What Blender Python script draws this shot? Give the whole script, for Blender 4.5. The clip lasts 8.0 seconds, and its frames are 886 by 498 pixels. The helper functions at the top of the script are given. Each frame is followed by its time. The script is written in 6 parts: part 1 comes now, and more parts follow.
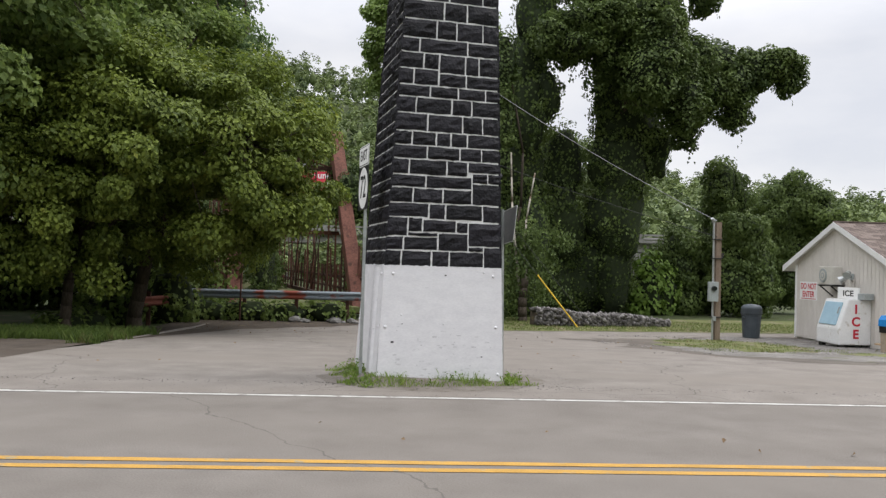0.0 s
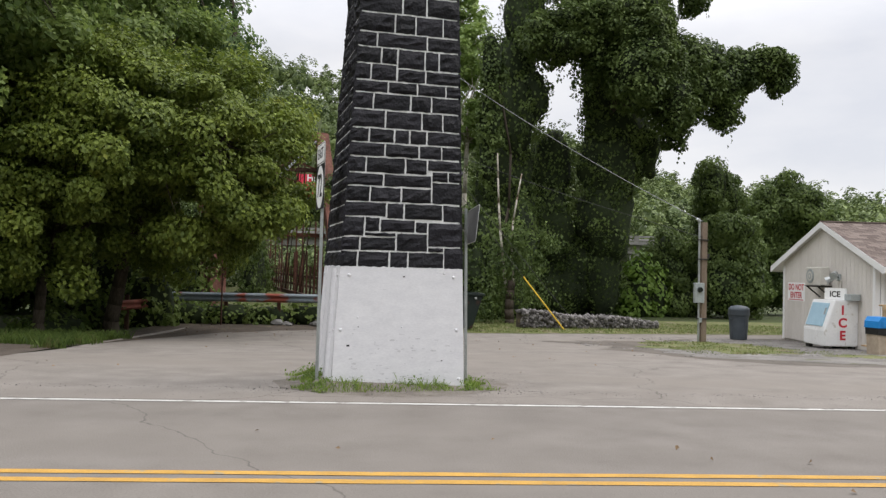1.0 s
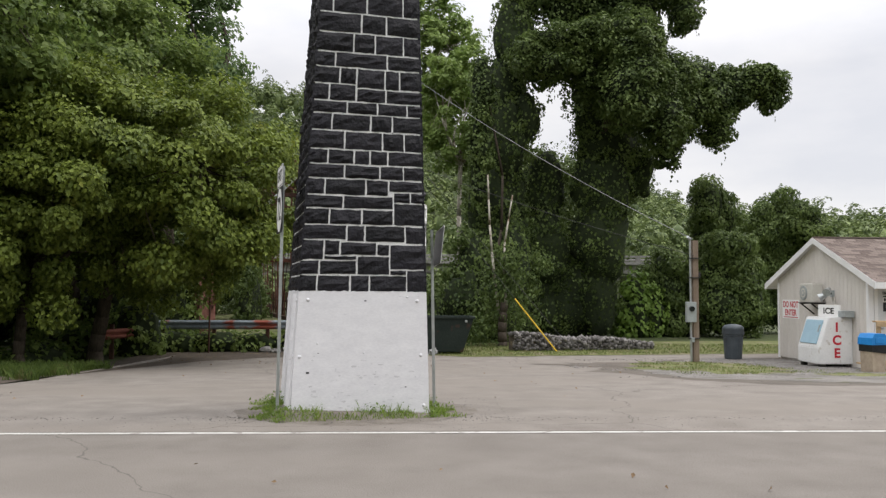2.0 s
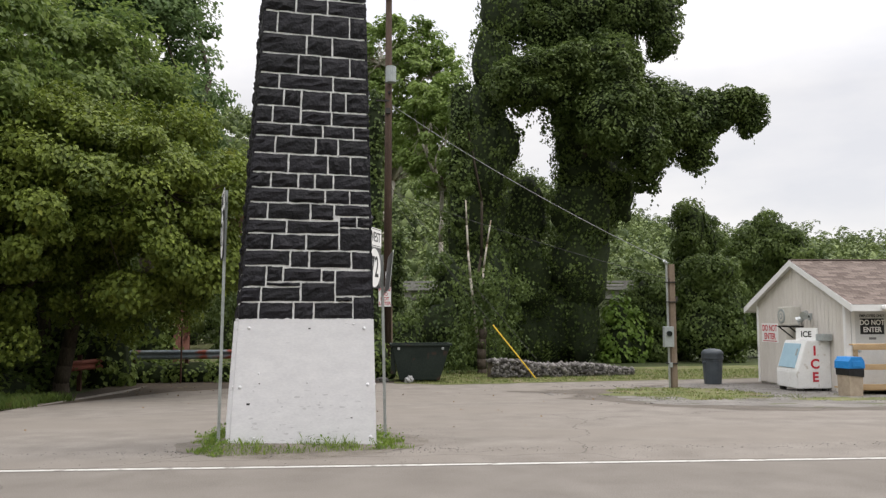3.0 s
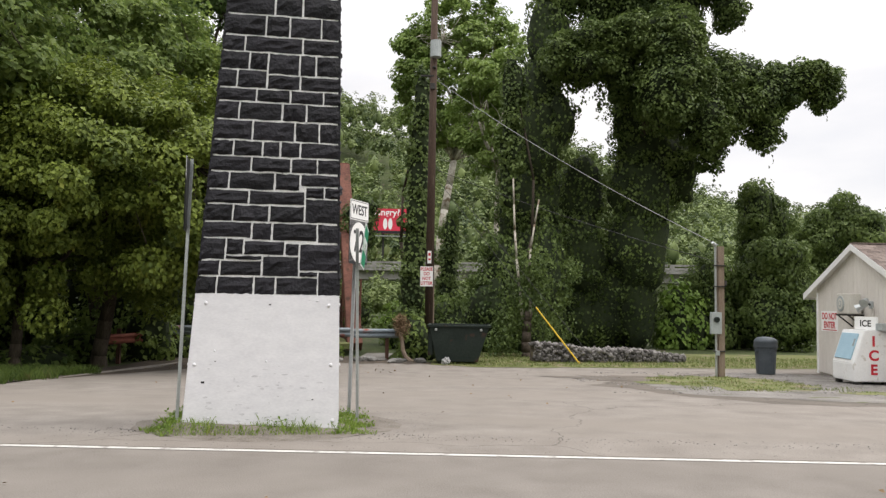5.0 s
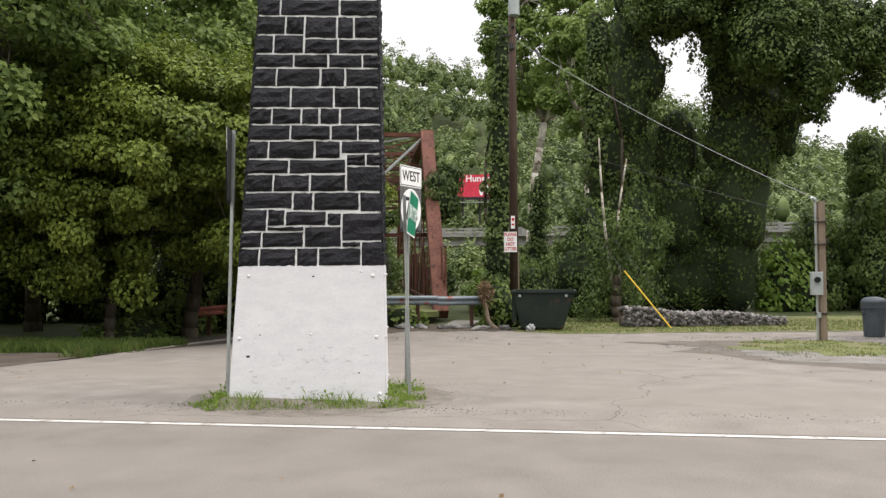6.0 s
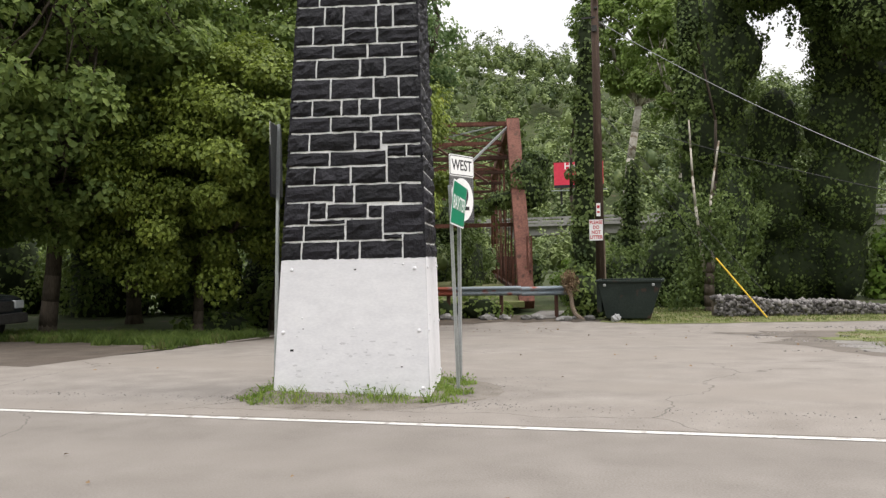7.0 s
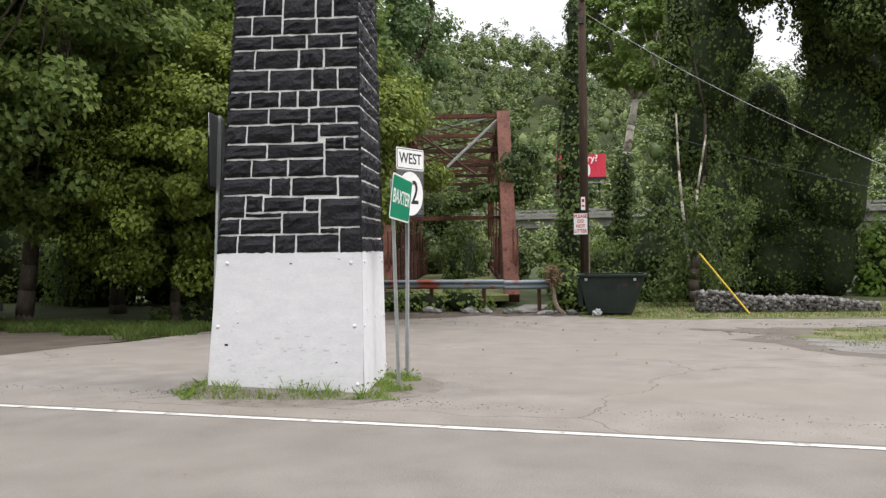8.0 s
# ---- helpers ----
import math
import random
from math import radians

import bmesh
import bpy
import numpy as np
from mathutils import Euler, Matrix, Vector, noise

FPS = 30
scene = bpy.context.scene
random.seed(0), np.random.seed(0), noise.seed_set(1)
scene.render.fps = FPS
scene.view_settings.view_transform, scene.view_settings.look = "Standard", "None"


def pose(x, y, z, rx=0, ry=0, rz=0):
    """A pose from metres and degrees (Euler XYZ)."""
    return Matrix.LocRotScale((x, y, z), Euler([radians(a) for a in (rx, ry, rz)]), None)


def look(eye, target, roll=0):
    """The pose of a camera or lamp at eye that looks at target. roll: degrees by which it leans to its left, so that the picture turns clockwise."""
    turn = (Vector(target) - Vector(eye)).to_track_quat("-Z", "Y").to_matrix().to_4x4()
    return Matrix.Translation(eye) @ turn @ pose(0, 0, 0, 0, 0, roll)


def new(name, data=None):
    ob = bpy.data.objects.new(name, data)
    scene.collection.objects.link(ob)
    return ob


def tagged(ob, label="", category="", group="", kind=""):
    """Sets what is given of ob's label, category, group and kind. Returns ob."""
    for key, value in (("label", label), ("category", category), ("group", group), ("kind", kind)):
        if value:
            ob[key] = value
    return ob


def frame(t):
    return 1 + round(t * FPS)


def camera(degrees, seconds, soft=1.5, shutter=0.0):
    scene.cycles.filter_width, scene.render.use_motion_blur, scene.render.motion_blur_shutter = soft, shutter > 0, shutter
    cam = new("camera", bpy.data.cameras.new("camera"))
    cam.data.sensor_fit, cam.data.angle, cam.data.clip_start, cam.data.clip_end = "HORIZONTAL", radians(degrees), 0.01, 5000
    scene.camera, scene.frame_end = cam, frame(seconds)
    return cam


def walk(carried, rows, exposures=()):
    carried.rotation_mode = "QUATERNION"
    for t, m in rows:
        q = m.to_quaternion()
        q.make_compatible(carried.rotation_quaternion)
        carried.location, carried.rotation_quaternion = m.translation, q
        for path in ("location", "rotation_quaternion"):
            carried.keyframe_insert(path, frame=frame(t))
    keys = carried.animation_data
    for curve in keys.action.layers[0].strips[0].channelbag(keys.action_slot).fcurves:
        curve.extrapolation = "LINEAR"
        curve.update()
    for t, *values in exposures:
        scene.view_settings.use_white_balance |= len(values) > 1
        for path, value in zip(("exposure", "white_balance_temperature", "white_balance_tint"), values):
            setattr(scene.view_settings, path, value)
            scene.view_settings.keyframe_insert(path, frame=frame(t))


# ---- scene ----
cam = camera(56.5, 8.0, soft=1.35)
METRES, EYE, TILT, LEAN, TURN = 5.8, 1.6, 0.0, 0.0, -3.8
ROWS = [
    (0.0, 0.0, 0.0, 0.0, -0.03, 1.12, -1.65),
    (0.5, 0.0391, 0.0358, 0.0023, -0.14, 1.25, -1.52),
    (1.0, 0.0944, 0.0595, -0.0017, -0.05, 1.31, -1.42),
    (1.5, 0.1424, 0.0856, -0.0015, 0.6, 1.83, -0.69),
    (3.0, 0.2901, 0.1645, -0.0031, -0.11, 4.81, 0.15),
    (3.5, 0.3372, 0.1994, -0.0024, 0.21, 4.91, 0.01),
    (4.0, 0.3912, 0.2268, -0.0083, 3.31, 5.49, -0.5),
    (4.5, 0.4534, 0.2589, -0.0083, 4.42, 4.84, -1.1),
    (6.0, 0.6095, 0.3985, -0.0038, 12.41, 1.12, 0.45),
    (6.5, 0.6508, 0.4434, -0.0002, 18.34, 0.7, 1.04),
    (7.0, 0.711, 0.4734, -0.0028, 19.55, 0.53, 1.32),
    (7.5, 0.7745, 0.5016, -0.0014, 20.14, 0.39, 1.33),
    (8.0, 0.8286, 0.5393, 0.0016, 19.95, -0.05, 0.79),
]
walk(cam, [(t, pose(0, 0, EYE, TILT, LEAN, TURN) @ pose(METRES * x, METRES * y, METRES * z, 90 + pitch, roll, yaw)) for t, x, y, z, yaw, pitch, roll in ROWS],
     exposures=((0.0, 0.07, 6620, 11), (3.2, 0.14, 6900, 11.5), (4.5, 0.23, 6950, 11.5), (6.5, 0.43, 6950, 11.5), (8.0, 0.38, 6720, 11)))


# ---- world, sun ----
world = bpy.data.worlds.new("overcast_sky")
scene.world = world
world.use_nodes = True
wn, wl = world.node_tree.nodes, world.node_tree.links
wn.clear()
w_out = wn.new("ShaderNodeOutputWorld")
w_bg = wn.new("ShaderNodeBackground")
w_sky = wn.new("ShaderNodeTexSky")
w_sky.sky_type = "NISHITA"
w_sky.sun_disc = False
w_sky.sun_elevation, w_sky.sun_rotation = radians(52), radians(68)
w_scale = wn.new("ShaderNodeMix")
w_scale.data_type, w_scale.blend_type = "RGBA", "MULTIPLY"
w_scale.inputs["Factor"].default_value = 1.0
w_scale.inputs["B"].default_value = (0.10, 0.10, 0.10, 1)
w_tc = wn.new("ShaderNodeTexCoord")
w_map = wn.new("ShaderNodeMapping")
w_map.inputs["Scale"].default_value = (1.6, 1.6, 4.5)
w_noise = wn.new("ShaderNodeTexNoise")
w_noise.inputs["Scale"].default_value = 1.7
w_noise.inputs["Detail"].default_value = 7.0
w_noise.inputs["Roughness"].default_value = 0.52
w_ramp = wn.new("ShaderNodeValToRGB")
w_ramp.color_ramp.elements[0].position, w_ramp.color_ramp.elements[0].color = 0.36, (0.73, 0.76, 0.83, 1)
w_ramp.color_ramp.elements[1].position, w_ramp.color_ramp.elements[1].color = 0.60, (0.91, 0.92, 0.95, 1)
w_mix = wn.new("ShaderNodeMix")
w_mix.data_type = "RGBA"
w_mix.inputs["Factor"].default_value = 0.90
wl.new(w_sky.outputs["Color"], w_scale.inputs["A"])
wl.new(w_tc.outputs["Generated"], w_map.inputs["Vector"])
wl.new(w_map.outputs["Vector"], w_noise.inputs["Vector"])
wl.new(w_noise.outputs["Fac"], w_ramp.inputs["Fac"])
wl.new(w_scale.outputs["Result"], w_mix.inputs["A"])
wl.new(w_ramp.outputs["Color"], w_mix.inputs["B"])
# an overcast sky is brighter overhead than at the horizon
w_sep = wn.new("ShaderNodeSeparateXYZ")
w_up = wn.new("ShaderNodeMapRange")
w_up.inputs["From Min"].default_value, w_up.inputs["From Max"].default_value = 0.25, 1.0
w_up.inputs["To Min"].default_value, w_up.inputs["To Max"].default_value = 1.0, 3.4
w_vm = wn.new("ShaderNodeVectorMath")
w_vm.operation = "SCALE"
wl.new(w_tc.outputs["Generated"], w_sep.inputs[0])
wl.new(w_sep.outputs["Z"], w_up.inputs["Value"])
wl.new(w_mix.outputs["Result"], w_vm.inputs[0])
wl.new(w_up.outputs["Result"], w_vm.inputs["Scale"])
wl.new(w_vm.outputs["Vector"], w_bg.inputs["Color"])
w_bg.inputs["Strength"].default_value = 1.0
wl.new(w_bg.outputs["Background"], w_out.inputs["Surface"])

sun = new("sun", bpy.data.lights.new("sun", "SUN"))
sun.data.energy, sun.data.angle, sun.data.color = 1.0, radians(25), (1.0, 0.96, 0.9)
sun.matrix_world = look((40, 10, 60), (0, 0, 0))


# ---- materials ----
def material(name, dark, light, rough=0.8, metal=0.0, fine=40.0, coarse=3.0, bump=0.3, stain=None, stain_at=0.62, island=0.0, piece=0.0,
             spec=0.3, stretch=(1, 1, 1), depth=0.01):
    """A painted, stony or woody surface: two noises between two colours, an optional third colour in stains, and fine relief."""
    m = bpy.data.materials.new(name)
    m.use_nodes = True
    n, l = m.node_tree.nodes, m.node_tree.links
    b = n["Principled BSDF"]
    b.inputs["Roughness"].default_value, b.inputs["Metallic"].default_value = rough, metal
    b.inputs["Specular IOR Level"].default_value = spec
    tc = n.new("ShaderNodeTexCoord")
    mp = n.new("ShaderNodeMapping")
    mp.inputs["Scale"].default_value = stretch
    l.new(tc.outputs["Object"], mp.inputs["Vector"])
    big, small = n.new("ShaderNodeTexNoise"), n.new("ShaderNodeTexNoise")
    big.inputs["Scale"].default_value, big.inputs["Detail"].default_value = coarse, 4
    small.inputs["Scale"].default_value, small.inputs["Detail"].default_value = fine, 6
    for t in (big, small):
        l.new(mp.outputs["Vector"], t.inputs["Vector"])
    add = n.new("ShaderNodeMath")
    add.operation = "ADD"
    l.new(big.outputs["Fac"], add.inputs[0])
    l.new(small.outputs["Fac"], add.inputs[1])
    fac = add.outputs[0]
    if island or piece:
        if island:
            src = n.new("ShaderNodeNewGeometry").outputs["Random Per Island"]
        else:
            src = n.new("ShaderNodeObjectInfo").outputs["Random"]
        k = n.new("ShaderNodeMath")
        k.operation = "MULTIPLY_ADD"
        k.inputs[1].default_value, k.inputs[2].default_value = island or piece, -0.5 * (island or piece)
        l.new(src, k.inputs[0])
        s = n.new("ShaderNodeMath")
        s.operation = "ADD"
        l.new(fac, s.inputs[0])
        l.new(k.outputs[0], s.inputs[1])
        fac = s.outputs[0]
    ramp = n.new("ShaderNodeMapRange")
    ramp.inputs["From Min"].default_value, ramp.inputs["From Max"].default_value = 0.72, 1.28
    l.new(fac, ramp.inputs["Value"])
    mix = n.new("ShaderNodeMix")
    mix.data_type = "RGBA"
    mix.inputs["A"].default_value, mix.inputs["B"].default_value = (*dark, 1), (*light, 1)
    l.new(ramp.outputs["Result"], mix.inputs["Factor"])
    colour = mix.outputs["Result"]
    if stain:
        t = n.new("ShaderNodeTexNoise")
        t.inputs["Scale"].default_value, t.inputs["Detail"].default_value = coarse * 1.7, 7
        l.new(mp.outputs["Vector"], t.inputs["Vector"])
        r = n.new("ShaderNodeMapRange")
        r.inputs["From Min"].default_value, r.inputs["From Max"].default_value = stain_at, stain_at + 0.08
        l.new(t.outputs["Fac"], r.inputs["Value"])
        m2 = n.new("ShaderNodeMix")
        m2.data_type = "RGBA"
        m2.inputs["B"].default_value = (*stain, 1)
        l.new(colour, m2.inputs["A"])
        l.new(r.outputs["Result"], m2.inputs["Factor"])
        colour = m2.outputs["Result"]
    l.new(colour, b.inputs["Base Color"])
    if bump:
        bp = n.new("ShaderNodeBump")
        bp.inputs["Strength"].default_value, bp.inputs["Distance"].default_value = bump, depth
        l.new(small.outputs["Fac"], bp.inputs["Height"])
        l.new(bp.outputs["Normal"], b.inputs["Normal"])
    return m


def leaf_material(name, dark, light, tip=None, through_light=0.35, patch=0.5, tip_at=0.62, single=0.55):
    """Leaves: a colour of its own for each leaf, patches over the crown, and light that comes through."""
    m = bpy.data.materials.new(name)
    m.use_nodes = True
    n, l = m.node_tree.nodes, m.node_tree.links
    b, out = n["Principled BSDF"], n["Material Output"]
    b.inputs["Roughness"].default_value, b.inputs["Specular IOR Level"].default_value = 0.55, 0.25
    rnd = n.new("ShaderNodeNewGeometry")
    tc = n.new("ShaderNodeTexCoord")
    big = n.new("ShaderNodeTexNoise")
    big.inputs["Scale"].default_value, big.inputs["Detail"].default_value = patch, 3
    l.new(tc.outputs["Object"], big.inputs["Vector"])
    k = n.new("ShaderNodeMath")
    k.operation = "MULTIPLY_ADD"
    k.inputs[1].default_value = single
    l.new(rnd.outputs["Random Per Island"], k.inputs[0])
    l.new(big.outputs["Fac"], k.inputs[2])
    r = n.new("ShaderNodeMapRange")
    r.inputs["From Min"].default_value, r.inputs["From Max"].default_value = 0.30 + 0.22 * single, 0.62 + single * 0.95
    l.new(k.outputs[0], r.inputs["Value"])
    mix = n.new("ShaderNodeMix")
    mix.data_type = "RGBA"
    mix.inputs["A"].default_value, mix.inputs["B"].default_value = (*dark, 1), (*light, 1)
    l.new(r.outputs["Result"], mix.inputs["Factor"])
    colour = mix.outputs["Result"]
    if tip:
        t = n.new("ShaderNodeTexNoise")
        t.inputs["Scale"].default_value, t.inputs["Detail"].default_value = patch * 1.9, 2
        l.new(tc.outputs["Object"], t.inputs["Vector"])
        q = n.new("ShaderNodeMapRange")
        q.inputs["From Min"].default_value, q.inputs["From Max"].default_value = tip_at, tip_at + 0.12
        l.new(t.outputs["Fac"], q.inputs["Value"])
        m2 = n.new("ShaderNodeMix")
        m2.data_type = "RGBA"
        m2.inputs["B"].default_value = (*tip, 1)
        l.new(colour, m2.inputs["A"])
        l.new(q.outputs["Result"], m2.inputs["Factor"])
        colour = m2.outputs["Result"]
    l.new(colour, b.inputs["Base Color"])
    tr = n.new("ShaderNodeBsdfTranslucent")
    l.new(colour, tr.inputs["Color"])
    ms = n.new("ShaderNodeMixShader")
    ms.inputs[0].default_value = through_light
    l.new(b.outputs[0], ms.inputs[1])
    l.new(tr.outputs[0], ms.inputs[2])
    l.new(ms.outputs[0], out.inputs["Surface"])
    return m


def asphalt_material(name, dark, light, patchy, crack=(0.06, 0.055, 0.05), lanes=0.0, crack_scale=0.22, crack_width=0.006):
    """Worn asphalt: aggregate, dusty patches, thin cracks and, on the road, bands along the wheel tracks."""
    m = material(name, dark, light, rough=0.92, fine=60.0, coarse=1.6, bump=0.8, spec=0.15, depth=0.008)
    n, l = m.node_tree.nodes, m.node_tree.links
    b = n["Principled BSDF"]
    tc = n.new("ShaderNodeTexCoord")
    src = b.inputs["Base Color"].links[0].from_socket
    t = n.new("ShaderNodeTexNoise")
    t.inputs["Scale"].default_value, t.inputs["Detail"].default_value, t.inputs["Roughness"].default_value = 0.35, 8, 0.65
    mp = n.new("ShaderNodeMapping")
    mp.inputs["Scale"].default_value = (0.35, 1.3, 1)
    l.new(tc.outputs["Object"], mp.inputs["Vector"])
    l.new(mp.outputs["Vector"], t.inputs["Vector"])
    r = n.new("ShaderNodeMapRange")
    r.inputs["From Min"].default_value, r.inputs["From Max"].default_value = 0.44, 0.66
    l.new(t.outputs["Fac"], r.inputs["Value"])
    m2 = n.new("ShaderNodeMix")
    m2.data_type = "RGBA"
    m2.inputs["B"].default_value = (*patchy, 1)
    l.new(src, m2.inputs["A"])
    l.new(r.outputs["Result"], m2.inputs["Factor"])
    v = n.new("ShaderNodeTexVoronoi")
    v.feature = "DISTANCE_TO_EDGE"
    v.inputs["Scale"].default_value = crack_scale
    warp = n.new("ShaderNodeTexNoise")
    warp.inputs["Scale"].default_value, warp.inputs["Detail"].default_value = 0.9, 5
    l.new(tc.outputs["Object"], warp.inputs["Vector"])
    wv = n.new("ShaderNodeMix")
    wv.data_type, wv.blend_type = "RGBA", "ADD"
    wv.inputs["Factor"].default_value = 1.0
    l.new(tc.outputs["Object"], wv.inputs["A"])
    l.new(warp.outputs["Color"], wv.inputs["B"])
    l.new(wv.outputs["Result"], v.inputs["Vector"])
    c = n.new("ShaderNodeMapRange")
    c.inputs["From Min"].default_value, c.inputs["From Max"].default_value = crack_width * 0.4, crack_width
    c.inputs["To Min"].default_value, c.inputs["To Max"].default_value = 0.55, 0.0
    l.new(v.outputs["Distance"], c.inputs["Value"])
    m3 = n.new("ShaderNodeMix")
    m3.data_type = "RGBA"
    m3.inputs["B"].default_value = (*crack, 1)
    l.new(m2.outputs["Result"], m3.inputs["A"])
    l.new(c.outputs["Result"], m3.inputs["Factor"])
    colour = m3.outputs["Result"]
    if lanes:
        w = n.new("ShaderNodeTexWave")
        w.bands_direction = "Y"
        w.inputs["Scale"].default_value, w.inputs["Distortion"].default_value = 0.19, 1.2
        w.inputs["Detail"].default_value, w.inputs["Detail Scale"].default_value = 3, 0.6
        l.new(tc.outputs["Object"], w.inputs["Vector"])
        k = n.new("ShaderNodeMath")
        k.operation = "MULTIPLY"
        k.inputs[1].default_value = lanes
        l.new(w.outputs["Fac"], k.inputs[0])
        m4 = n.new("ShaderNodeMix")
        m4.data_type = "RGBA"
        m4.inputs["B"].default_value = (*dark, 1)
        l.new(colour, m4.inputs["A"])
        l.new(k.outputs[0], m4.inputs["Factor"])
        colour = m4.outputs["Result"]
    l.new(colour, b.inputs["Base Color"])
    return m


M_ROAD = asphalt_material("road_asphalt", (0.142, 0.128, 0.113), (0.208, 0.190, 0.170), (0.180, 0.163, 0.144), lanes=0.22, crack_scale=0.12, crack_width=0.0016)
M_LOT = asphalt_material("lot_asphalt", (0.158, 0.141, 0.124), (0.247, 0.225, 0.201), (0.205, 0.183, 0.160), crack_scale=0.16, crack_width=0.0022)
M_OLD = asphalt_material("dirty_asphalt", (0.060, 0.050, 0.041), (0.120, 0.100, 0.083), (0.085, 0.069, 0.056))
M_WHITE_LINE = material("white_road_paint", (0.40, 0.39, 0.365), (0.58, 0.57, 0.535), 0.7, fine=60, coarse=4, stain=(0.26, 0.24, 0.22), stain_at=0.57)
M_YELLOW_LINE = material("yellow_road_paint", (0.36, 0.205, 0.045), (0.50, 0.285, 0.058), 0.7, fine=60, coarse=4, stain=(0.30, 0.24, 0.14), stain_at=0.60)
M_GROUND = material("grassy_soil", (0.030, 0.042, 0.014), (0.065, 0.085, 0.026), 0.95, fine=18, coarse=0.6, bump=0.6, stain=(0.10, 0.08, 0.055), stain_at=0.60, depth=0.05)
M_VERGE = material("dry_mown_grass", (0.085, 0.10, 0.034), (0.175, 0.185, 0.07), 0.95, fine=22, coarse=0.9, bump=0.8, stain=(0.20, 0.17, 0.11), stain_at=0.56, depth=0.04)
M_GRAVEL = material("grey_gravel", (0.10, 0.092, 0.083), (0.25, 0.235, 0.215), 0.95, fine=26, coarse=1.2, bump=1.0, stain=(0.10, 0.11, 0.05), stain_at=0.62, depth=0.03)
M_GRIT = material("gritty_soil", (0.115, 0.100, 0.084), (0.205, 0.183, 0.157), 0.95, fine=45, coarse=4, bump=0.9, stain=(0.10, 0.085, 0.065), stain_at=0.60, depth=0.015)
M_MUD = asphalt_material("damp_asphalt", (0.095, 0.083, 0.071), (0.165, 0.146, 0.126), (0.13, 0.112, 0.095))
# brown dirt and leaf litter, its colour deepened for the trees' shade
M_DIRT_SHADE = material("leafy_dirt_with_shade", (0.042, 0.033, 0.025), (0.10, 0.08, 0.062), 0.95, fine=24, coarse=1.5, bump=0.8, stain=(0.15, 0.12, 0.07), stain_at=0.62, depth=0.02)
M_STONE = material("black_painted_stone", (0.004, 0.004, 0.006), (0.014, 0.013, 0.018), 0.6, fine=28, coarse=9, bump=1.0, piece=0.5, spec=0.28, depth=0.02)
M_JOINT = material("white_painted_mortar", (0.55, 0.55, 0.55), (0.80, 0.80, 0.79), 0.8, fine=70, coarse=14, bump=0.7, stain=(0.10, 0.10, 0.11), stain_at=0.66)
M_BASE = material("white_painted_plate", (0.62, 0.615, 0.635), (0.71, 0.705, 0.72), 0.6, fine=26, coarse=4.5, bump=0.10, stain=(0.42, 0.42, 0.44), stain_at=0.69, stretch=(1, 1, 2.2))
M_SCUFF = material("dark_scuff", (0.48, 0.475, 0.495), (0.62, 0.615, 0.63), 0.8, fine=60, coarse=9)
M_STEEL = material("galvanised_steel", (0.34, 0.36, 0.36), (0.50, 0.52, 0.52), 0.45, 0.7, fine=60, coarse=5, bump=0.1)
M_SIGN_BACK = material("bare_sign_back", (0.16, 0.16, 0.16), (0.26, 0.26, 0.26), 0.6, 0.3, fine=40, coarse=3, bump=0.05)
M_SIGN_WHITE = material("white_sign_face", (0.76, 0.76, 0.75), (0.84, 0.84, 0.83), 0.45, fine=30, coarse=3, bump=0.02)
M_SIGN_BLACK = material("black_sign_face", (0.012, 0.012, 0.014), (0.022, 0.022, 0.025), 0.5, fine=30, coarse=3, bump=0.02)
M_SIGN_GREEN = material("green_sign_face", (0.0, 0.20, 0.105), (0.005, 0.26, 0.14), 0.4, fine=30, coarse=3, bump=0.02)
M_SIGN_RED = material("red_sign_paint", (0.45, 0.02, 0.035), (0.58, 0.035, 0.05), 0.5, fine=30, coarse=3, bump=0.02)
M_RUST = material("rusty_red_steel", (0.085, 0.033, 0.023), (0.20, 0.085, 0.06), 0.8, 0.1, fine=14, coarse=1.6, bump=0.5, stain=(0.07, 0.035, 0.022), stain_at=0.58, stretch=(1, 1, 0.6))
M_RUST_DARK = material("dark_rusty_steel", (0.04, 0.022, 0.016), (0.11, 0.052, 0.038), 0.85, 0.1, fine=20, coarse=2.0, bump=0.4)
M_RAIL = material("weathered_guardrail", (0.13, 0.165, 0.19), (0.25, 0.28, 0.30), 0.7, 0.2, fine=20, coarse=1.1, bump=0.2, stain=(0.26, 0.07, 0.045), stain_at=0.535, stretch=(0.7, 1, 1))
M_RAIL_RED = material("rusty_painted_guardrail", (0.17, 0.055, 0.038), (0.30, 0.10, 0.07), 0.7, 0.2, fine=20, coarse=1.4, bump=0.3, stain=(0.40, 0.34, 0.30), stain_at=0.60)
M_POLE = material("tarred_pole_wood", (0.035, 0.022, 0.016), (0.085, 0.055, 0.04), 0.9, fine=30, coarse=2, bump=0.8, stretch=(3, 3, 0.25), stain=(0.12, 0.09, 0.07), stain_at=0.62)
M_POST = material("weathered_post_wood", (0.15, 0.11, 0.08), (0.27, 0.21, 0.16), 0.9, fine=26, coarse=2, bump=0.7, stretch=(4, 4, 0.3))
M_LUMBER = material("new_lumber", (0.36, 0.24, 0.13), (0.52, 0.37, 0.21), 0.8, fine=24, coarse=2, bump=0.3, stretch=(1, 1, 3))
M_GREY_BOX = material("grey_painted_metal", (0.30, 0.33, 0.33), (0.42, 0.45, 0.45), 0.5, 0.3, fine=30, coarse=4, bump=0.1)
M_CAN = material("dark_grey_plastic", (0.045, 0.055, 0.065), (0.075, 0.088, 0.10), 0.5, fine=40, coarse=4, bump=0.1)
